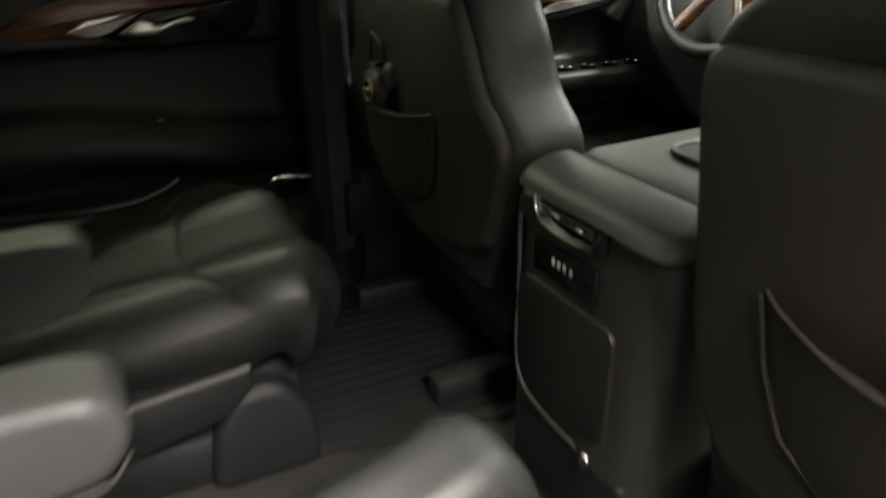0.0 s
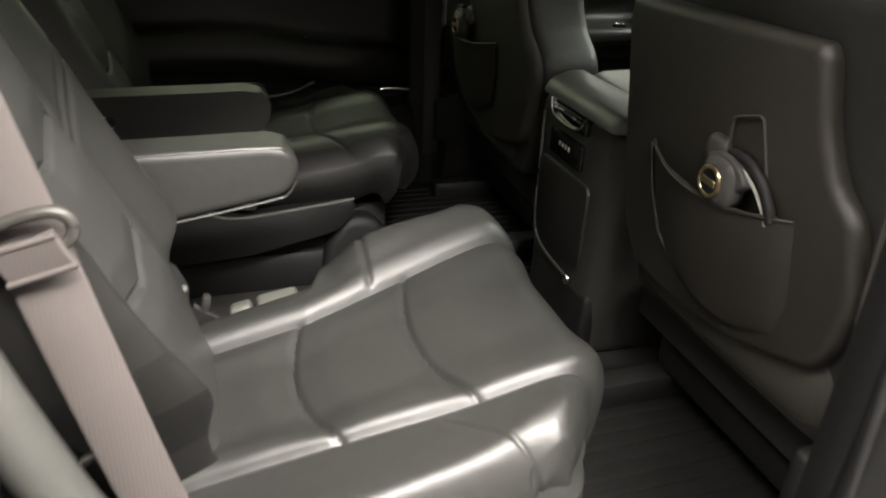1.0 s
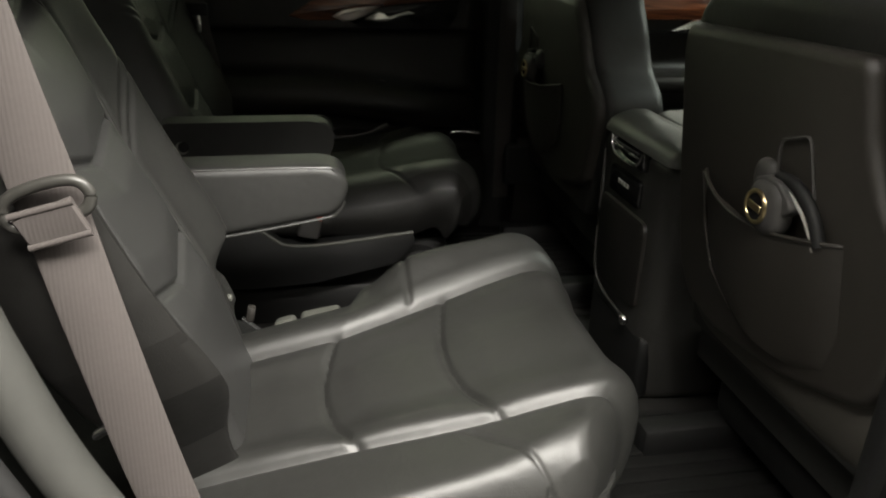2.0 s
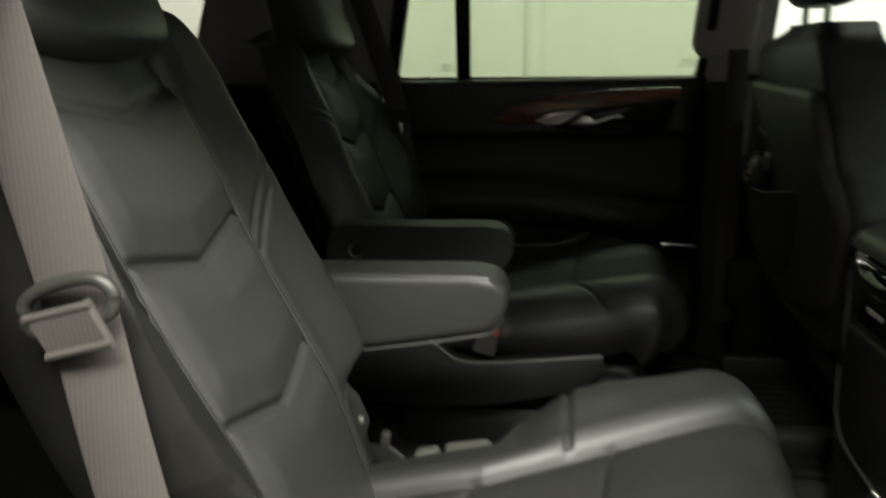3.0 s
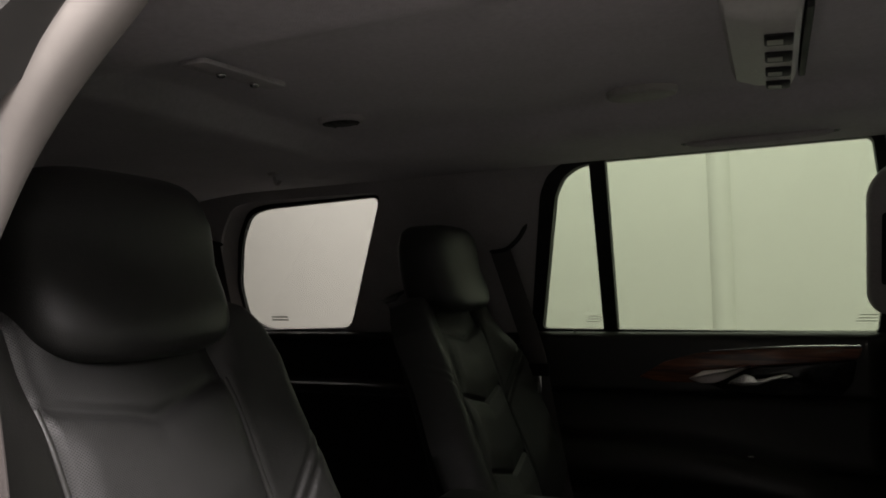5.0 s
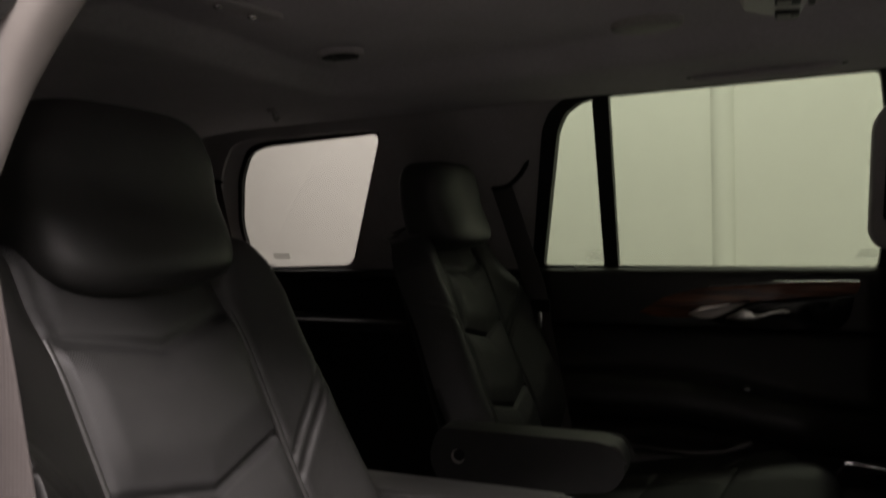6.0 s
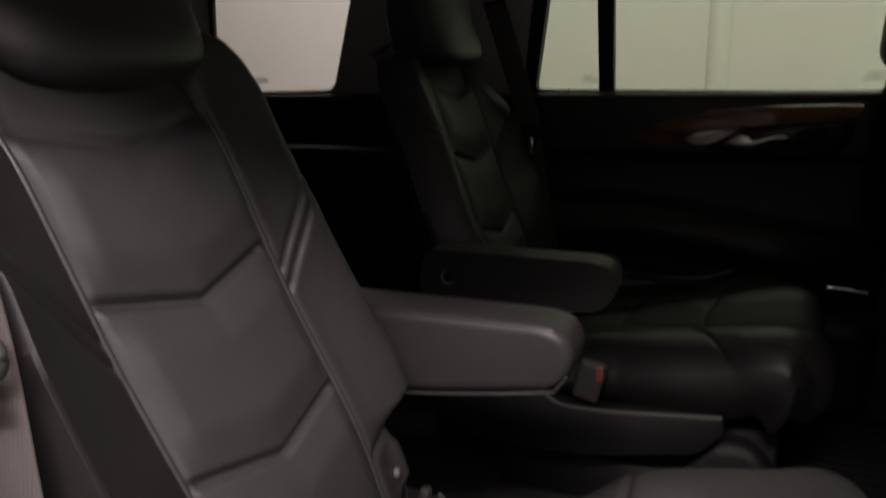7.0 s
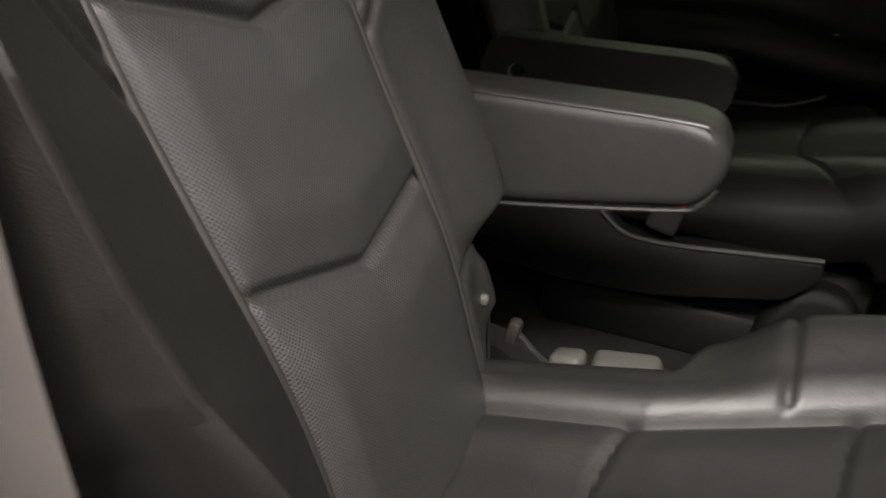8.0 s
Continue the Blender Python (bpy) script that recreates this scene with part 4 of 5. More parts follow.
# ---- far rear door ----
door_far = thing("door_1", "closed black rear door with wood trim and green-tinted window", "car door", (0.1, 0.85, 0.1), "", "structure")
PROFILE = [(0.805, 0.832), (0.800, 0.806), (0.775, 0.797), (0.70, 0.800), (0.668, 0.802), (0.655, 0.822), (0.60, 0.826), (0.565, 0.818), (0.545, 0.775), (0.52, 0.752), (0.485, 0.748), (0.455, 0.768), (0.435, 0.812), (0.40, 0.818), (0.392, 0.735), (0.375, 0.712), (0.30, 0.706), (0.16, 0.716), (0.11, 0.75)]
rings = []
prof = smooth_path([(0, y, z) for z, y in PROFILE], 4)
for i in range(41):
    x = -0.30 + 0.80 * i / 40
    dz = -0.055 * ss(0.0, 0.48, x)
    edge = 0.03 * ss(0.46, 0.50, x) + 0.02 * ss(-0.26, -0.30, x)
    ring = []
    for p in prof:
        k = ss(0.66, 0.58, p.z) * ss(0.30, 0.42, p.z)
        ring.append(Vector((x, p.y + edge + (0.06 * k * ss(0.30, 0.50, x) if p.y < 0.80 else 0), p.z + dz * k)))
    ring += [Vector((x, 0.862, 0.11)), Vector((x, 0.862, 0.805))]
    rings.append(ring)
part("door_card", loft(rings), SOFT, door_far, "black vinyl door card with moulded armrest")
WOODLINE = rounded([(-0.03, 0.700), (0.03, 0.737), (0.10, 0.757), (0.18, 0.766), (0.30, 0.773), (0.436, 0.775), (0.428, 0.750), (0.32, 0.738), (0.22, 0.729), (0.15, 0.700), (0.085, 0.690), (0.02, 0.690)], 0.008, 4)


def door_place(a, b, h):
    return Vector((a, 0.800 - h - 0.006 * math.sin(math.pi * min(1, max(0, (b - 0.67) / 0.11))), b))


veneer = part("wood_trim", plate(WOODLINE, door_place, 0.008, 0.004, 3), WOOD, door_far, "glossy dark reddish wood veneer")
part("trim_strip", tube(smooth_path([(0.13, 0.790, 0.763), (0.30, 0.788, 0.7745), (0.432, 0.790, 0.7765)], 6), 0.0024, 8), CHROME, veneer)
part("handle_bezel", plate(rounded([(0.125, 0.690), (0.155, 0.702), (0.22, 0.727), (0.32, 0.736), (0.424, 0.748), (0.414, 0.700), (0.392, 0.672), (0.25, 0.667), (0.16, 0.674)], 0.010), lambda a, b, h: Vector((a, 0.797 - h, b)), 0.008, 0.003), GLOSSBLACK, door_far)
part("inlay", plate(rounded([(0.083, 0.700), (0.114, 0.718), (0.175, 0.725), (0.220, 0.732), (0.155, 0.697), (0.138, 0.691), (0.110, 0.690)], 0.004), lambda a, b, h: Vector((a, 0.7865 - h, b)), 0.006, 0.0025, 3), SATIN, door_far, "bright satin metal inlay")
part("door_handle", plate(rounded([(0.164, 0.693), (0.198, 0.688), (0.226, 0.690), (0.262, 0.703), (0.302, 0.712), (0.286, 0.7175), (0.256, 0.711), (0.230, 0.701), (0.221, 0.711), (0.203, 0.7155)], 0.004), lambda a, b, h: Vector((a, 0.783 - h - 0.012 * math.sin(math.pi * min(1, max(0, (a - 0.164) / 0.138))), b)), 0.008, 0.003, 3), CHROME, door_far, "curved chrome door lever")
part("lock_pin", tube([(-0.185, 0.815, 0.795), (-0.185, 0.813, 0.812)], 0.0035, 10), CHROME, door_far)
part("reflector", box((0.21, 0.742, 0.541), (0.012, 0.004, 0.003), 0.001, 1), CHROME, door_far)
part("pocket_clip", tube(smooth_path([(0.368, 0.700, 0.368), (0.388, 0.698, 0.402), (0.404, 0.697, 0.4125), (0.47, 0.697, 0.407)], 6), 0.0034, 8), CHROME, door_far, "thin chrome trim line")
part("pocket_lip", tube(smooth_path([(-0.10, 0.72, 0.405), (0.05, 0.70, 0.402), (0.15, 0.70, 0.408), (0.22, 0.71, 0.432)], 6), 0.006, 8), SOFT, door_far)


def win_place(a, b, h):
    return Vector((a, side_y(b) + 0.022 + h, b))


def grown(loop, d):
    c = Vector((sum(p[0] for p in loop) / len(loop), sum(p[1] for p in loop) / len(loop)))
    return [tuple(Vector(p) + (Vector(p) - c).normalized() * d) for p in loop]


frame_win = part("window_frame", holed([(a - 0.016 * ss(-0.08, -0.16, a), b) for a, b in grown(WIN_DOOR, 0.016)], [grown(WIN_DOOR, -0.004)], lambda a, b, h: Vector((a, side_y(b) - 0.006 + h, b)), 0.028), RUBBER, door_far, "black rubber window surround")
GLASS_MAIN = [(-0.095, 0.80), (0.50, 0.80), (0.50, 1.20), (-0.078, 1.20)]
GLASS_FIX = [(-0.30, 0.80), (-0.11, 0.80), (-0.09, 1.20), (-0.30, 1.20)]
for nm, g in (("window_pane", GLASS_MAIN), ("fixed_pane", GLASS_FIX)):
    pane = part(nm, plate(g, lambda a, b, h: win_place(a, b, 0.01 + h), 0.004, 0), GREENGLASS, door_far, "green-tinted glass")
part("window_divider", plate([(-0.118, 0.79), (-0.084, 0.79), (-0.064, 1.20), (-0.100, 1.20)], lambda a, b, h: Vector((a, side_y(b) + 0.004 + h, b)), 0.03, 0.003), RUBBER, door_far)
for cx, wd in ((-0.145, 0.04), (0.452, 0.045)):
    for k in range(3):
        part("etched_mark", plate([(cx - wd / 2 + k * 0.004, 0.826 + k * 0.007), (cx + wd / 2, 0.826 + k * 0.007), (cx + wd / 2, 0.8275 + k * 0.007), (cx - wd / 2 + k * 0.004, 0.8275 + k * 0.007)], lambda a, b, h: win_place(a, b, 0.006 + h), 0.0015, 0), INK, door_far)

# side window behind it and its surround
window_q = thing("window_1", "rear quarter window with grey privacy glass", "window", (-0.9, 0.8, 0.8), "", "structure")
def reveal(place):
    """The sloping trim from the wall's face down to the recessed glass."""
    return loft([[place(a, b, h) for a, b in loop] for loop, h in ((REVEAL, 0.0), (grown(REVEAL, 0.004), 0.006), (grown(WIN_QUARTER, 0.012), 0.036), (grown(WIN_QUARTER, 0.012), 0.046), (grown(REVEAL, 0.012), 0.024), (grown(REVEAL, 0.012), 0.004), (REVEAL, 0.0))], False)


part("reveal", reveal(far_place), TRIM, window_q, "grey trim sloping to the glass")
part("window_frame", holed(grown(WIN_QUARTER, 0.014), [grown(WIN_QUARTER, 0.001)], lambda a, b, h: far_place(a, b, 0.033 + h), 0.014), RUBBER, window_q)
part("window_pane", plate(grown(WIN_QUARTER, 0.01), lambda a, b, h: far_place(a, b, 0.038 + h), 0.004, 0), GREYGLASS, window_q)
for k in range(2):
    part("etched_mark", plate([(-1.13, 0.832 + k * 0.009), (-1.07, 0.832 + k * 0.009), (-1.07, 0.836 + k * 0.009), (-1.13, 0.836 + k * 0.009)], lambda a, b, h: far_place(a, b, 0.034 + h), 0.0015, 0), INK, window_q)
window_n = thing("window_2", "rear quarter window on the open-door side", "window", (-0.9, -0.8, 0.8), "", "structure")
# Unseen pane; its dark glass is there to block light.
pane = part("window_pane", plate(grown(WIN_QUARTER, 0.01), lambda a, b, h: near_place(a, b, 0.038 + h), 0.004, 0), DARKGLASS, window_n)
part("reveal", reveal(near_place), TRIM, window_n)
setting("ledge_left", box((-0.95, 0.79, 0.655), (1.05, 0.16, 0.03), 0.012, 3), PLASTIC, "black ledge under the rear quarter window", "trim")
setting("sill_trim_left", box((-0.95, 0.835, 0.785), (1.25, 0.05, 0.03), 0.01, 3), PLASTIC, "black sill under the rear quarter window", "trim")

# ---- far front door, B-pillar ----
door_front = thing("door_2", "closed black driver's door with wood trim and switches", "car door", (1.1, 0.85, 0.1), "", "structure")
rings = []
for i in range(21):
    x = 0.585 + 1.05 * i / 20
    rings.append([Vector((x, p.y, p.z)) for p in prof] + [Vector((x, 0.862, 0.11)), Vector((x, 0.862, 0.805))])
part("door_card", loft(rings), SOFT, door_front)
part("wood_trim", plate(rounded([(0.62, 0.70), (0.75, 0.76), (1.1, 0.772), (1.5, 0.76), (1.5, 0.71), (1.1, 0.70)], 0.015), door_place, 0.008, 0.004, 3), WOOD, door_front, "glossy dark reddish wood veneer")
part("inlay", plate(rounded([(1.02, 0.665), (1.10, 0.700), (1.26, 0.708), (1.26, 0.690), (1.12, 0.662)], 0.01), lambda a, b, h: Vector((a, 0.790 - h, b)), 0.008, 0.004), CHROME, door_front)
part("speaker_panel", plate(rounded([(1.24, 0.665), (1.32, 0.72), (1.60, 0.72), (1.60, 0.63), (1.35, 0.625)], 0.02), lambda a, b, h: Vector((a, 0.792 - h, b)), 0.012, 0.005), GREYPLASTIC, door_front)
part("armrest", box((1.20, 0.745, 0.53), (0.56, 0.10, 0.05), 0.02, 4), SOFT, door_front)
for k in range(4):
    x = 1.10 + 0.065 * k
    sw = part("switch", box((x, 0.725, 0.557), (0.035, 0.022, 0.008), 0.003, 2), GLOSSBLACK, door_front)
    for dy in (-0.007, 0.007):
        part("switch_mark", box((x - dy, 0.725 + dy, 0.5625), (0.011, 0.008, 0.006), 0.002, 1), CHROME, sw)
pane = part("window_pane", plate(grown(WIN_FRONT, 0.01), lambda a, b, h: win_place(a, b, h), 0.004, 0), CLEARGLASS, door_front)
window_p = thing("window_3", "front passenger window", "window", (1.0, -0.8, 0.8), "", "structure")
pane = part("window_pane", plate(grown(WIN_FRONT, 0.01), lambda a, b, h: near_place(a, b, 0.02 + h), 0.004, 0), CLEARGLASS, window_p)

bp = thing("pillar_left", "black lower pillar between the far doors", "pillar", (0.53, 0.83, 0.1), "", "structure")
part("lower_cover", loft([[Vector((x, y, z)) for x, y in rounded([(0.484, 0.855), (0.494, 0.78), (0.565, 0.765), (0.605, 0.80), (0.61, 0.84)], 0.015)] for z in (0.10, 0.40, 0.79)]), PLASTIC, bp)
part("upper_cover", loft([[Vector((x, y - 0.47 * (z - 0.8), z)) for x, y in rounded([(0.490, 0.845), (0.505, 0.80), (0.565, 0.795), (0.60, 0.845)], 0.015)] for z in (0.79, 1.0, 1.2)]), TRIM, bp)
guide = part("belt_height_guide", plate(rounded([(0.444, 0.875), (0.443, 1.095), (0.472, 1.135), (0.58, 1.14), (0.58, 0.84), (0.466, 0.845)], 0.03, 5), lambda a, b, h: Vector((a, side_y(b) - 0.035 - h, b)), 0.030, 0.010, 3), TRIM, bp, "grey belt guide with a dark slot")
part("slot", plate(rounded([(0.467, 0.905), (0.467, 1.045), (0.488, 1.045), (0.488, 0.905)], 0.008), lambda a, b, h: Vector((a, side_y(b) - 0.0665 - h, b)), 0.002, 0.0005), RUBBER, guide)
part("belt", ribbon([(0.545, 0.735, 1.0), (0.548, 0.745, 0.8), (0.55, 0.752, 0.5), (0.555, 0.755, 0.2)], 0.046, (1, 0, 0)), DARKBELT, bp)

# ---- belts of the second row ----
far_belt = thing("seat_belt", "dark grey seat belt hanging at the far pillar", "seat belt", (-0.23, 0.66, 0.2), "second-row seat belts")
part("webbing", ribbon(smooth_path([(-0.322, 0.668, 1.004), (-0.288, 0.680, 0.89), (-0.250, 0.688, 0.76), (-0.236, 0.692, 0.66), (-0.195, 0.70, 0.42), (-0.17, 0.70, 0.25)], 8), 0.050, (1, 0, 0.25)), DARKBELT, far_belt)
part("guide_ring", tube(smooth_path([(-0.350, 0.668, 1.003), (-0.325, 0.664, 1.003), (-0.300, 0.660, 1.009), (-0.272, 0.658, 1.032), (-0.250, 0.656, 1.064)], 8), 0.0056, 10, taper=True), RUBBER, far_belt, "curved black belt guide")
part("tongue", box((-0.238, 0.680, 0.690), (0.012, 0.006, 0.040), 0.002, 2), CHROME, far_belt)
part("stop_sleeve", box((-0.240, 0.688, 0.722), (0.05, 0.007, 0.030), 0.003, 2), RUBBER, far_belt)

rear_belt = thing("seat_belt", "dark seat belt hanging from the rear pillar", "seat belt", (-1.24, 0.70, 0.7))
part("guide", tube(smooth_path([(-1.245, 0.690, 1.085), (-1.225, 0.684, 1.074), (-1.200, 0.682, 1.062), (-1.172, 0.684, 1.058)], 6), 0.007, 10, taper=True), RUBBER, rear_belt)
part("webbing", ribbon(smooth_path([(-1.215, 0.692, 1.068), (-1.222, 0.730, 0.95), (-1.225, 0.775, 0.80), (-1.225, 0.79, 0.70)], 6), 0.046, (1, 0, 0)), DARKBELT, rear_belt)

near_belt = thing("seat_belt", "pale grey seat belt with latch plate hanging beside the open door", "seat belt", (-0.12, -0.74, 0.2), "second-row seat belts")
line = smooth_path([(-0.252, -0.662, 1.08), (-0.219, -0.680, 0.93), (-0.194, -0.681, 0.80), (-0.175, -0.684, 0.71), (-0.151, -0.697, 0.60), (-0.123, -0.705, 0.47), (-0.098, -0.712, 0.38), (-0.068, -0.718, 0.27)], 8)
part("webbing", ribbon(line, 0.047, (0.96, 0.12, 0.2)), BELT, near_belt)
fold = part("fold", ribbon([(-0.1745, -0.7035, 0.7075), (-0.170, -0.7030, 0.697), (-0.165, -0.7005, 0.683)], 0.0455, (0.97, -0.02, 0.25), 0.0030), BELT, near_belt, "doubled stitched fold of webbing")
for x0, y0, z0 in ((-0.1745, -0.7045, 0.7075), (-0.165, -0.7025, 0.683)):
    part("fold_roll", tube([(x0 - 0.0225, y0, z0 - 0.0056), (x0 + 0.0225, y0 - 0.001, z0 + 0.0060)], 0.0027, 10), BELT, fold)
bow = smooth_path([(-0.198, -0.698, 0.693), (-0.203, -0.697, 0.704), (-0.197, -0.697, 0.714), (-0.180, -0.697, 0.722), (-0.160, -0.697, 0.7265), (-0.148, -0.697, 0.725), (-0.142, -0.697, 0.716), (-0.146, -0.698, 0.705), (-0.165, -0.698, 0.697), (-0.186, -0.698, 0.691)], 5, closed=True)
part("latch_plate", tube(bow, 0.0046, 12, closed=True), LATCH, near_belt, "dark plastic latch plate")

# ---- near door opening: seal, body edge, striker, pillar ----
setting("pillar_garnish", tube(smooth_path([(0.46, -0.665, 1.190), (0.30, -0.665, 1.192), (0.14, -0.675, 1.182), (0.0, -0.692, 1.128), (-0.076, -0.700, 1.070), (-0.140, -0.700, 1.010), (-0.182, -0.702, 0.945), (-0.204, -0.705, 0.90), (-0.218, -0.715, 0.86), (-0.218, -0.75, 0.78)], 8), 0.0175, 14), GARNISH, "pale grey garnish along the top of the door opening", "trim")
seal = setting("door_seal", tube(smooth_path([(0.46, -0.685, 1.175), (0.12, -0.685, 1.185), (-0.02, -0.695, 1.135), (-0.12, -0.72, 1.055), (-0.195, -0.75, 0.96), (-0.225, -0.79, 0.86), (-0.195, -0.83, 0.77), (-0.168, -0.852, 0.70), (-0.135, -0.858, 0.60), (-0.085, -0.86, 0.50), (-0.02, -0.865, 0.40), (0.06, -0.87, 0.28), (0.13, -0.87, 0.14)], 8), 0.016, 12), SEALGREY, "grey rubber seal round the door opening", "door seal")
part("lip", tube(smooth_path([(-0.115, -0.700, 1.05), (-0.19, -0.735, 0.945), (-0.228, -0.775, 0.86), (-0.215, -0.84, 0.77), (-0.193, -0.872, 0.70), (-0.160, -0.878, 0.60), (-0.110, -0.88, 0.50), (-0.045, -0.885, 0.40), (0.03, -0.89, 0.28), (0.10, -0.89, 0.14)], 8), 0.010, 10), RUBBER, seal)
rings = []
for (x, y, z) in smooth_path([(0.45, -0.69, 1.21), (0.12, -0.69, 1.20), (-0.03, -0.70, 1.15), (-0.15, -0.74, 1.05), (-0.235, -0.78, 0.94), (-0.27, -0.84, 0.83), (-0.25, -0.885, 0.74), (-0.22, -0.90, 0.64), (-0.16, -0.905, 0.52), (-0.09, -0.91, 0.40), (-0.01, -0.91, 0.26), (0.05, -0.91, 0.12)], 6):
    rings.append([Vector((x + dx, y + dy, z + dz)) for dx, dy, dz in ((0.035, 0.02, -0.02), (0.03, -0.012, -0.012), (-0.03, -0.02, 0.012), (-0.10, -0.02, 0.05), (-0.10, 0.02, 0.05))])
setting("body_edge", loft(rings), JAMB, "dark grey painted body edge round the open door", "car body")
striker = thing("door_striker", "bare metal door striker loop on the body edge", "striker", (-0.20, -0.90, 0.58))
part("mount", box((-0.186, -0.903, 0.632), (0.050, 0.008, 0.062), 0.004, 2, (0, -20, 0)), GREYPLASTIC, striker)
part("loop", tube(smooth_path([(-0.190, -0.905, 0.652), (-0.176, -0.922, 0.652), (-0.152, -0.924, 0.655), (-0.147, -0.922, 0.648), (-0.156, -0.922, 0.634), (-0.166, -0.924, 0.632), (-0.196, -0.905, 0.632)], 5), 0.0058, 12), CHROME, striker, "bright metal loop")
part("upper_bracket", box((-0.172, -0.905, 0.684), (0.034, 0.010, 0.014), 0.003, 2, (0, 30, 0)), GREYPLASTIC, striker)
for x, z in ((-0.204, 0.660), (-0.198, 0.607)):
    part("screw", tube([(x, -0.905, z), (x, -0.912, z)], 0.006, 10), GREYPLASTIC, striker)

npil = thing("pillar_right", "black pillar with rubber strips at the open door", "pillar", (0.5, -0.84, 0.1), "", "structure")
part("cover", loft([[Vector((x, -y + (0.47 * max(0, z - 0.8)), z)) for x, y in rounded([(0.462, 0.90), (0.452, 0.83), (0.475, 0.785), (0.56, 0.775), (0.60, 0.83), (0.60, 0.90)], 0.015)] for z in (0.06, 0.40, 0.8, 1.18)]), PLASTIC, npil)
part("seal_strip", tube([(0.452, -0.852, 0.08), (0.450, -0.853, 0.45), (0.446, -0.852, 0.8), (0.448, -0.68, 1.15)], 0.009, 10), RUBBER, npil)
part("bright_strip", tube([(0.466, -0.872, 0.08), (0.465, -0.873, 0.45), (0.462, -0.872, 0.8)], 0.006, 10), BUCKLE, npil)
part("belt", ribbon([(0.52, -0.70, 1.05), (0.53, -0.75, 0.8), (0.535, -0.765, 0.5), (0.54, -0.765, 0.16)], 0.046, (1, 0, 0)), DARKBELT, npil)

# ---- fittings on the roof lining ----
def roof_z(y):
    return 1.190 - 0.004 * (abs(y) / 0.65) ** 2 + 0.034 * ss(0.36, 0.24, abs(y))


air = thing("ceiling_vent", "oval dark air vent in the roof lining", "air vent", (-0.42, 0.12, roof_z(0.12) - 0.004))
oval = [(0.045 * math.cos(f), 0.030 * math.sin(f)) for f in np.linspace(0, 2 * math.pi, 28, endpoint=False)]
part("frame", plate(oval, lambda a, b, h: Vector((-0.42 + a, 0.12 + b, roof_z(0.12) - h)), 0.010, 0.004), TRIM, air)
part("core", plate([(0.8 * a, 0.8 * d) for a, d in oval], lambda a, b, h: Vector((-0.42 + a, 0.12 + b, roof_z(0.12) - 0.0095 - h)), 0.0015, 0.0005), RUBBER, air)
for k in range(4):
    part("slat", box((-0.442 + 0.015 * k, 0.12, roof_z(0.12) - 0.0115), (0.003, 0.036, 0.003), 0.0006, 1, (0, 25, 0)), GREYPLASTIC, air)
hook = thing("ceiling_button_strip", "small grey strip with two bright buttons on the roof lining", "switch strip", (-0.37, -0.22, 1.22))
part("strip", plate(rounded([(-0.425, -0.275), (-0.385, -0.275), (-0.370, -0.105), (-0.405, -0.105)], 0.012), lambda a, b, h: Vector((a, b, roof_z(b) - h)), 0.007, 0.003), TRIM, hook)
for x, y in ((-0.400, -0.215), (-0.392, -0.155)):
    part("button", pad((x, y, roof_z(y) - 0.012), (0.014, 0.014, 0.009), 2.2, 16, 8), CHROME, hook)
coat = thing("coat_hook", "small dark grey coat hook on the rear roof lining", "coat hook", (-0.757, 0.372, 1.188))
part("base", box((-0.757, 0.372, 1.186), (0.024, 0.018, 0.010), 0.004, 2), TRIM, coat)
part("hook", tube(smooth_path([(-0.757, 0.372, 1.183), (-0.748, 0.366, 1.165), (-0.738, 0.362, 1.160), (-0.732, 0.362, 1.167)], 5), 0.004, 8), TRIM, coat)
dome = thing("dome_light", "unlit oval courtesy lamp in the roof lining", "lamp", (0.092, 0.19, roof_z(0.19)))
part("lens", plate([(0.055 * math.cos(f), 0.035 * math.sin(f)) for f in np.linspace(0, 2 * math.pi, 28, endpoint=False)], lambda a, b, h: Vector((0.092 + a, 0.19 + b, roof_z(0.19) - h)), 0.012, 0.006), PALEPLASTIC, dome)
grab = thing("grab_handle", "grey grab handle above the far door", "grab handle", (0.25, 0.50, 1.2))
part("bar", tube(smooth_path([(0.130, 0.505, 1.192), (0.150, 0.492, 1.184), (0.25, 0.488, 1.182), (0.355, 0.492, 1.184), (0.378, 0.505, 1.192)], 6), 0.010, 12, 0.7), TRIM, grab)
for x in (0.130, 0.378):
    part("mount", box((x, 0.505, 1.194), (0.030, 0.024, 0.016), 0.005, 2), PLASTIC, grab)
ovh = thing("overhead_console", "pale grey overhead control console with dark buttons", "overhead console", (0.42, -0.05, 1.2))
part("housing", loft([[Vector((x, y, z)) for y, z in rounded([(-0.20, 1.216), (-0.19, zb), (0.090, zb), (0.118, 1.216)], 0.018)] for x, zb in ((0.230, 1.206), (0.236, 1.190), (0.262, 1.180), (0.302, 1.177), (0.310, 1.190), (0.314, 1.205))]), OVERHEAD, ovh)
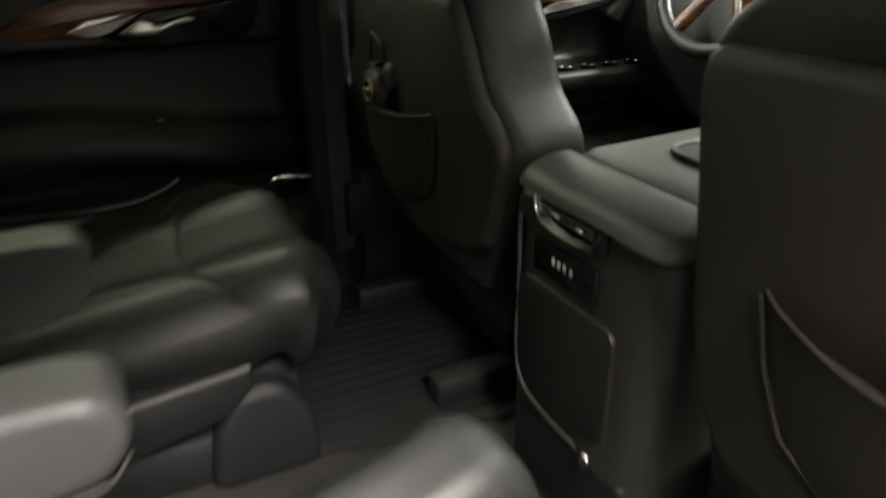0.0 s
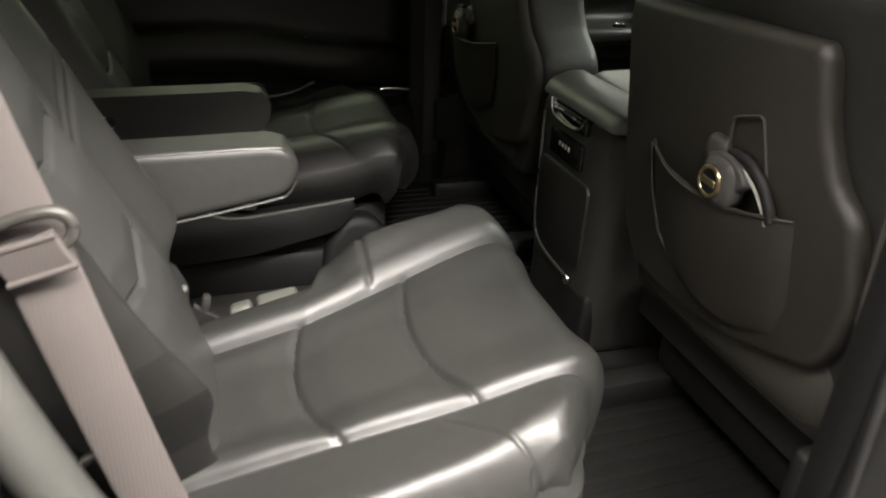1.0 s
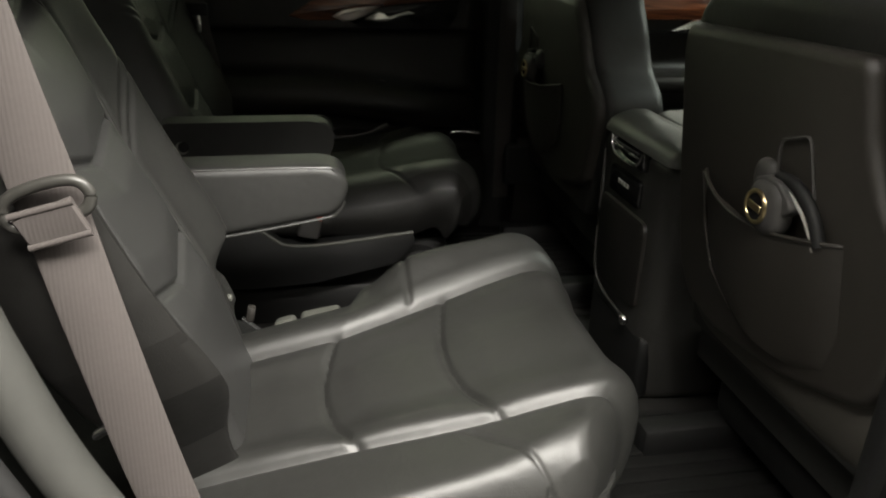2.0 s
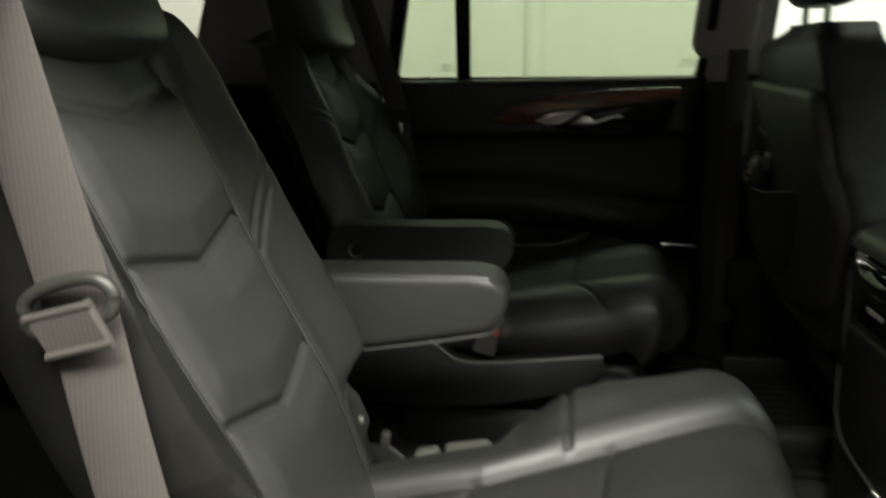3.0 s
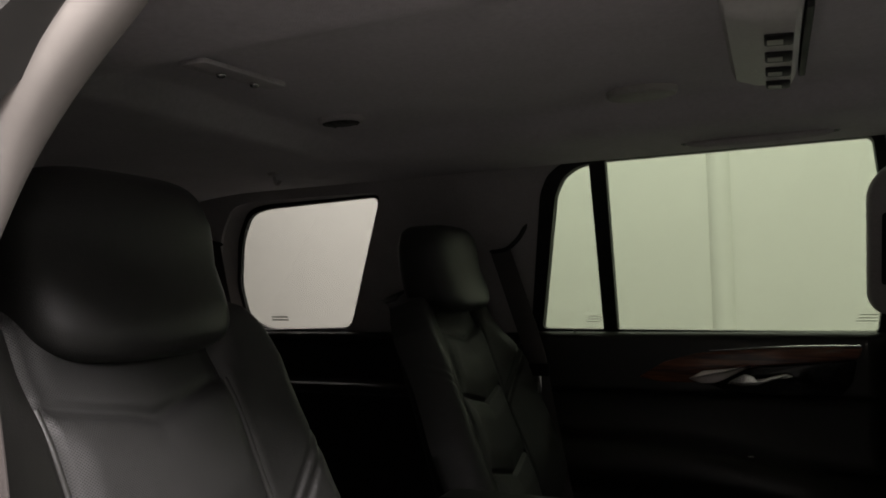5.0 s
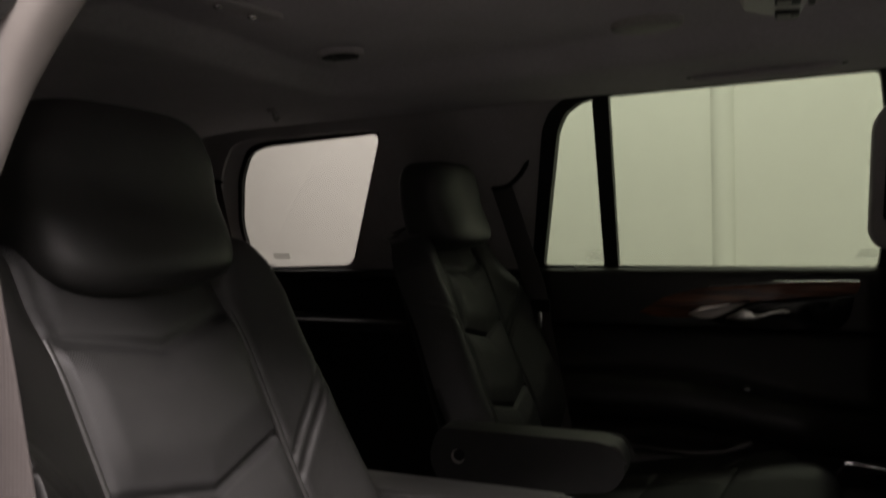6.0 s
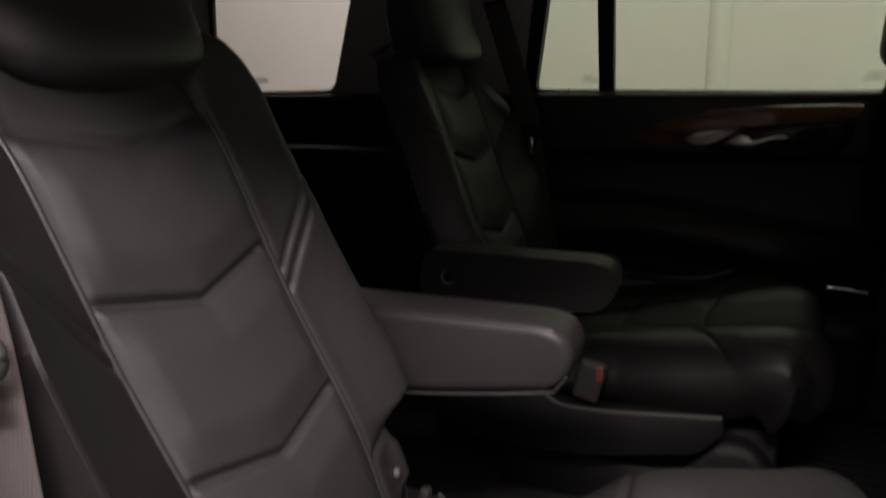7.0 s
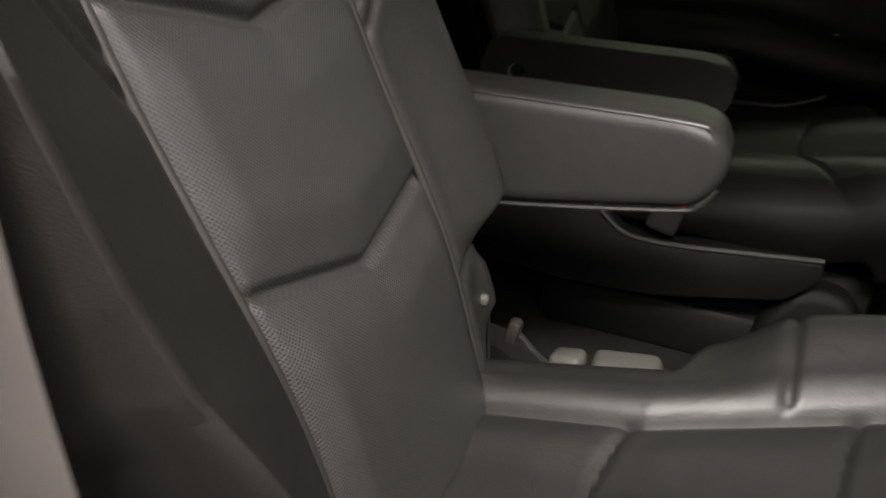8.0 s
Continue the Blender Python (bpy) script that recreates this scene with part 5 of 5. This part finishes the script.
for y in (-0.125, -0.058, 0.008, 0.074):
    bt = part("button", box((0.287, y, 1.1785), (0.030, 0.040, 0.007), 0.004, 2, (0, 4, 0)), RUBBER, ovh)
    part("button_mark", box((0.283, y, 1.1746), (0.016, 0.016, 0.001), 0, 1, (0, 4, 0)), PALEPLASTIC, bt)
part("seam", box((0.316, -0.05, 1.1935), (0.008, 0.27, 0.012), 0.001, 1), RUBBER, ovh)

# ---- driver's area ----
dash = thing("dashboard", "black dashboard across the car", "dashboard", (1.45, 0, 0.4))
part("body", loft([[Vector((x, y, z)) for x, z in rounded([(1.70, 0.40), (1.36, 0.44), (1.30, 0.62), (1.36, 0.80), (1.70, 0.84)], 0.03)] for y in (-0.82, -0.4, 0.0, 0.4, 0.82)]), SOFT, dash)
wheel = thing("steering_wheel", "black and wood steering wheel with chrome trim", "steering wheel", (1.25, 0.43, 0.79))
axis = Vector((-0.90, 0, 0.43)).normalized()
e1, e2 = Vector((0, 1, 0)), Vector((0.43, 0, 0.90)).normalized()
c = Vector((1.28, 0.42, 0.805))
part("rim", tube([c + e1 * 0.185 * math.cos(f) + e2 * 0.185 * math.sin(f) for f in np.linspace(0, 2 * math.pi, 64, endpoint=False)], 0.016, 12, closed=True, up=axis), LEATHER, wheel)
part("hub", pad(c, (0.07, 0.16, 0.13), 2.6, 28, 18), SOFT, wheel)
for f, m in ((0.15, CHROME), (math.pi - 0.15, CHROME), (-1.05, WOOD), (-math.pi + 1.05, WOOD)):
    d = e1 * math.cos(f) + e2 * math.sin(f)
    part("spoke", tube([c + d * 0.06, c + d * 0.178], 0.02, 10, 0.5, axis), m, wheel)
part("shifter", tube([(1.18, 0.02, 0.60), (1.14, 0.02, 0.66)], 0.012, 12), CHROME, dash)
screen = setting("windscreen", plate([(-0.70, 0), (0.70, 0), (0.66, 0.52), (-0.66, 0.52)], lambda a, b, h: Vector((1.66 - 0.9 * b + h, a, 0.84 + 0.66 * b)), 0.005, 0), CLEARGLASS, "clear windscreen", "window")
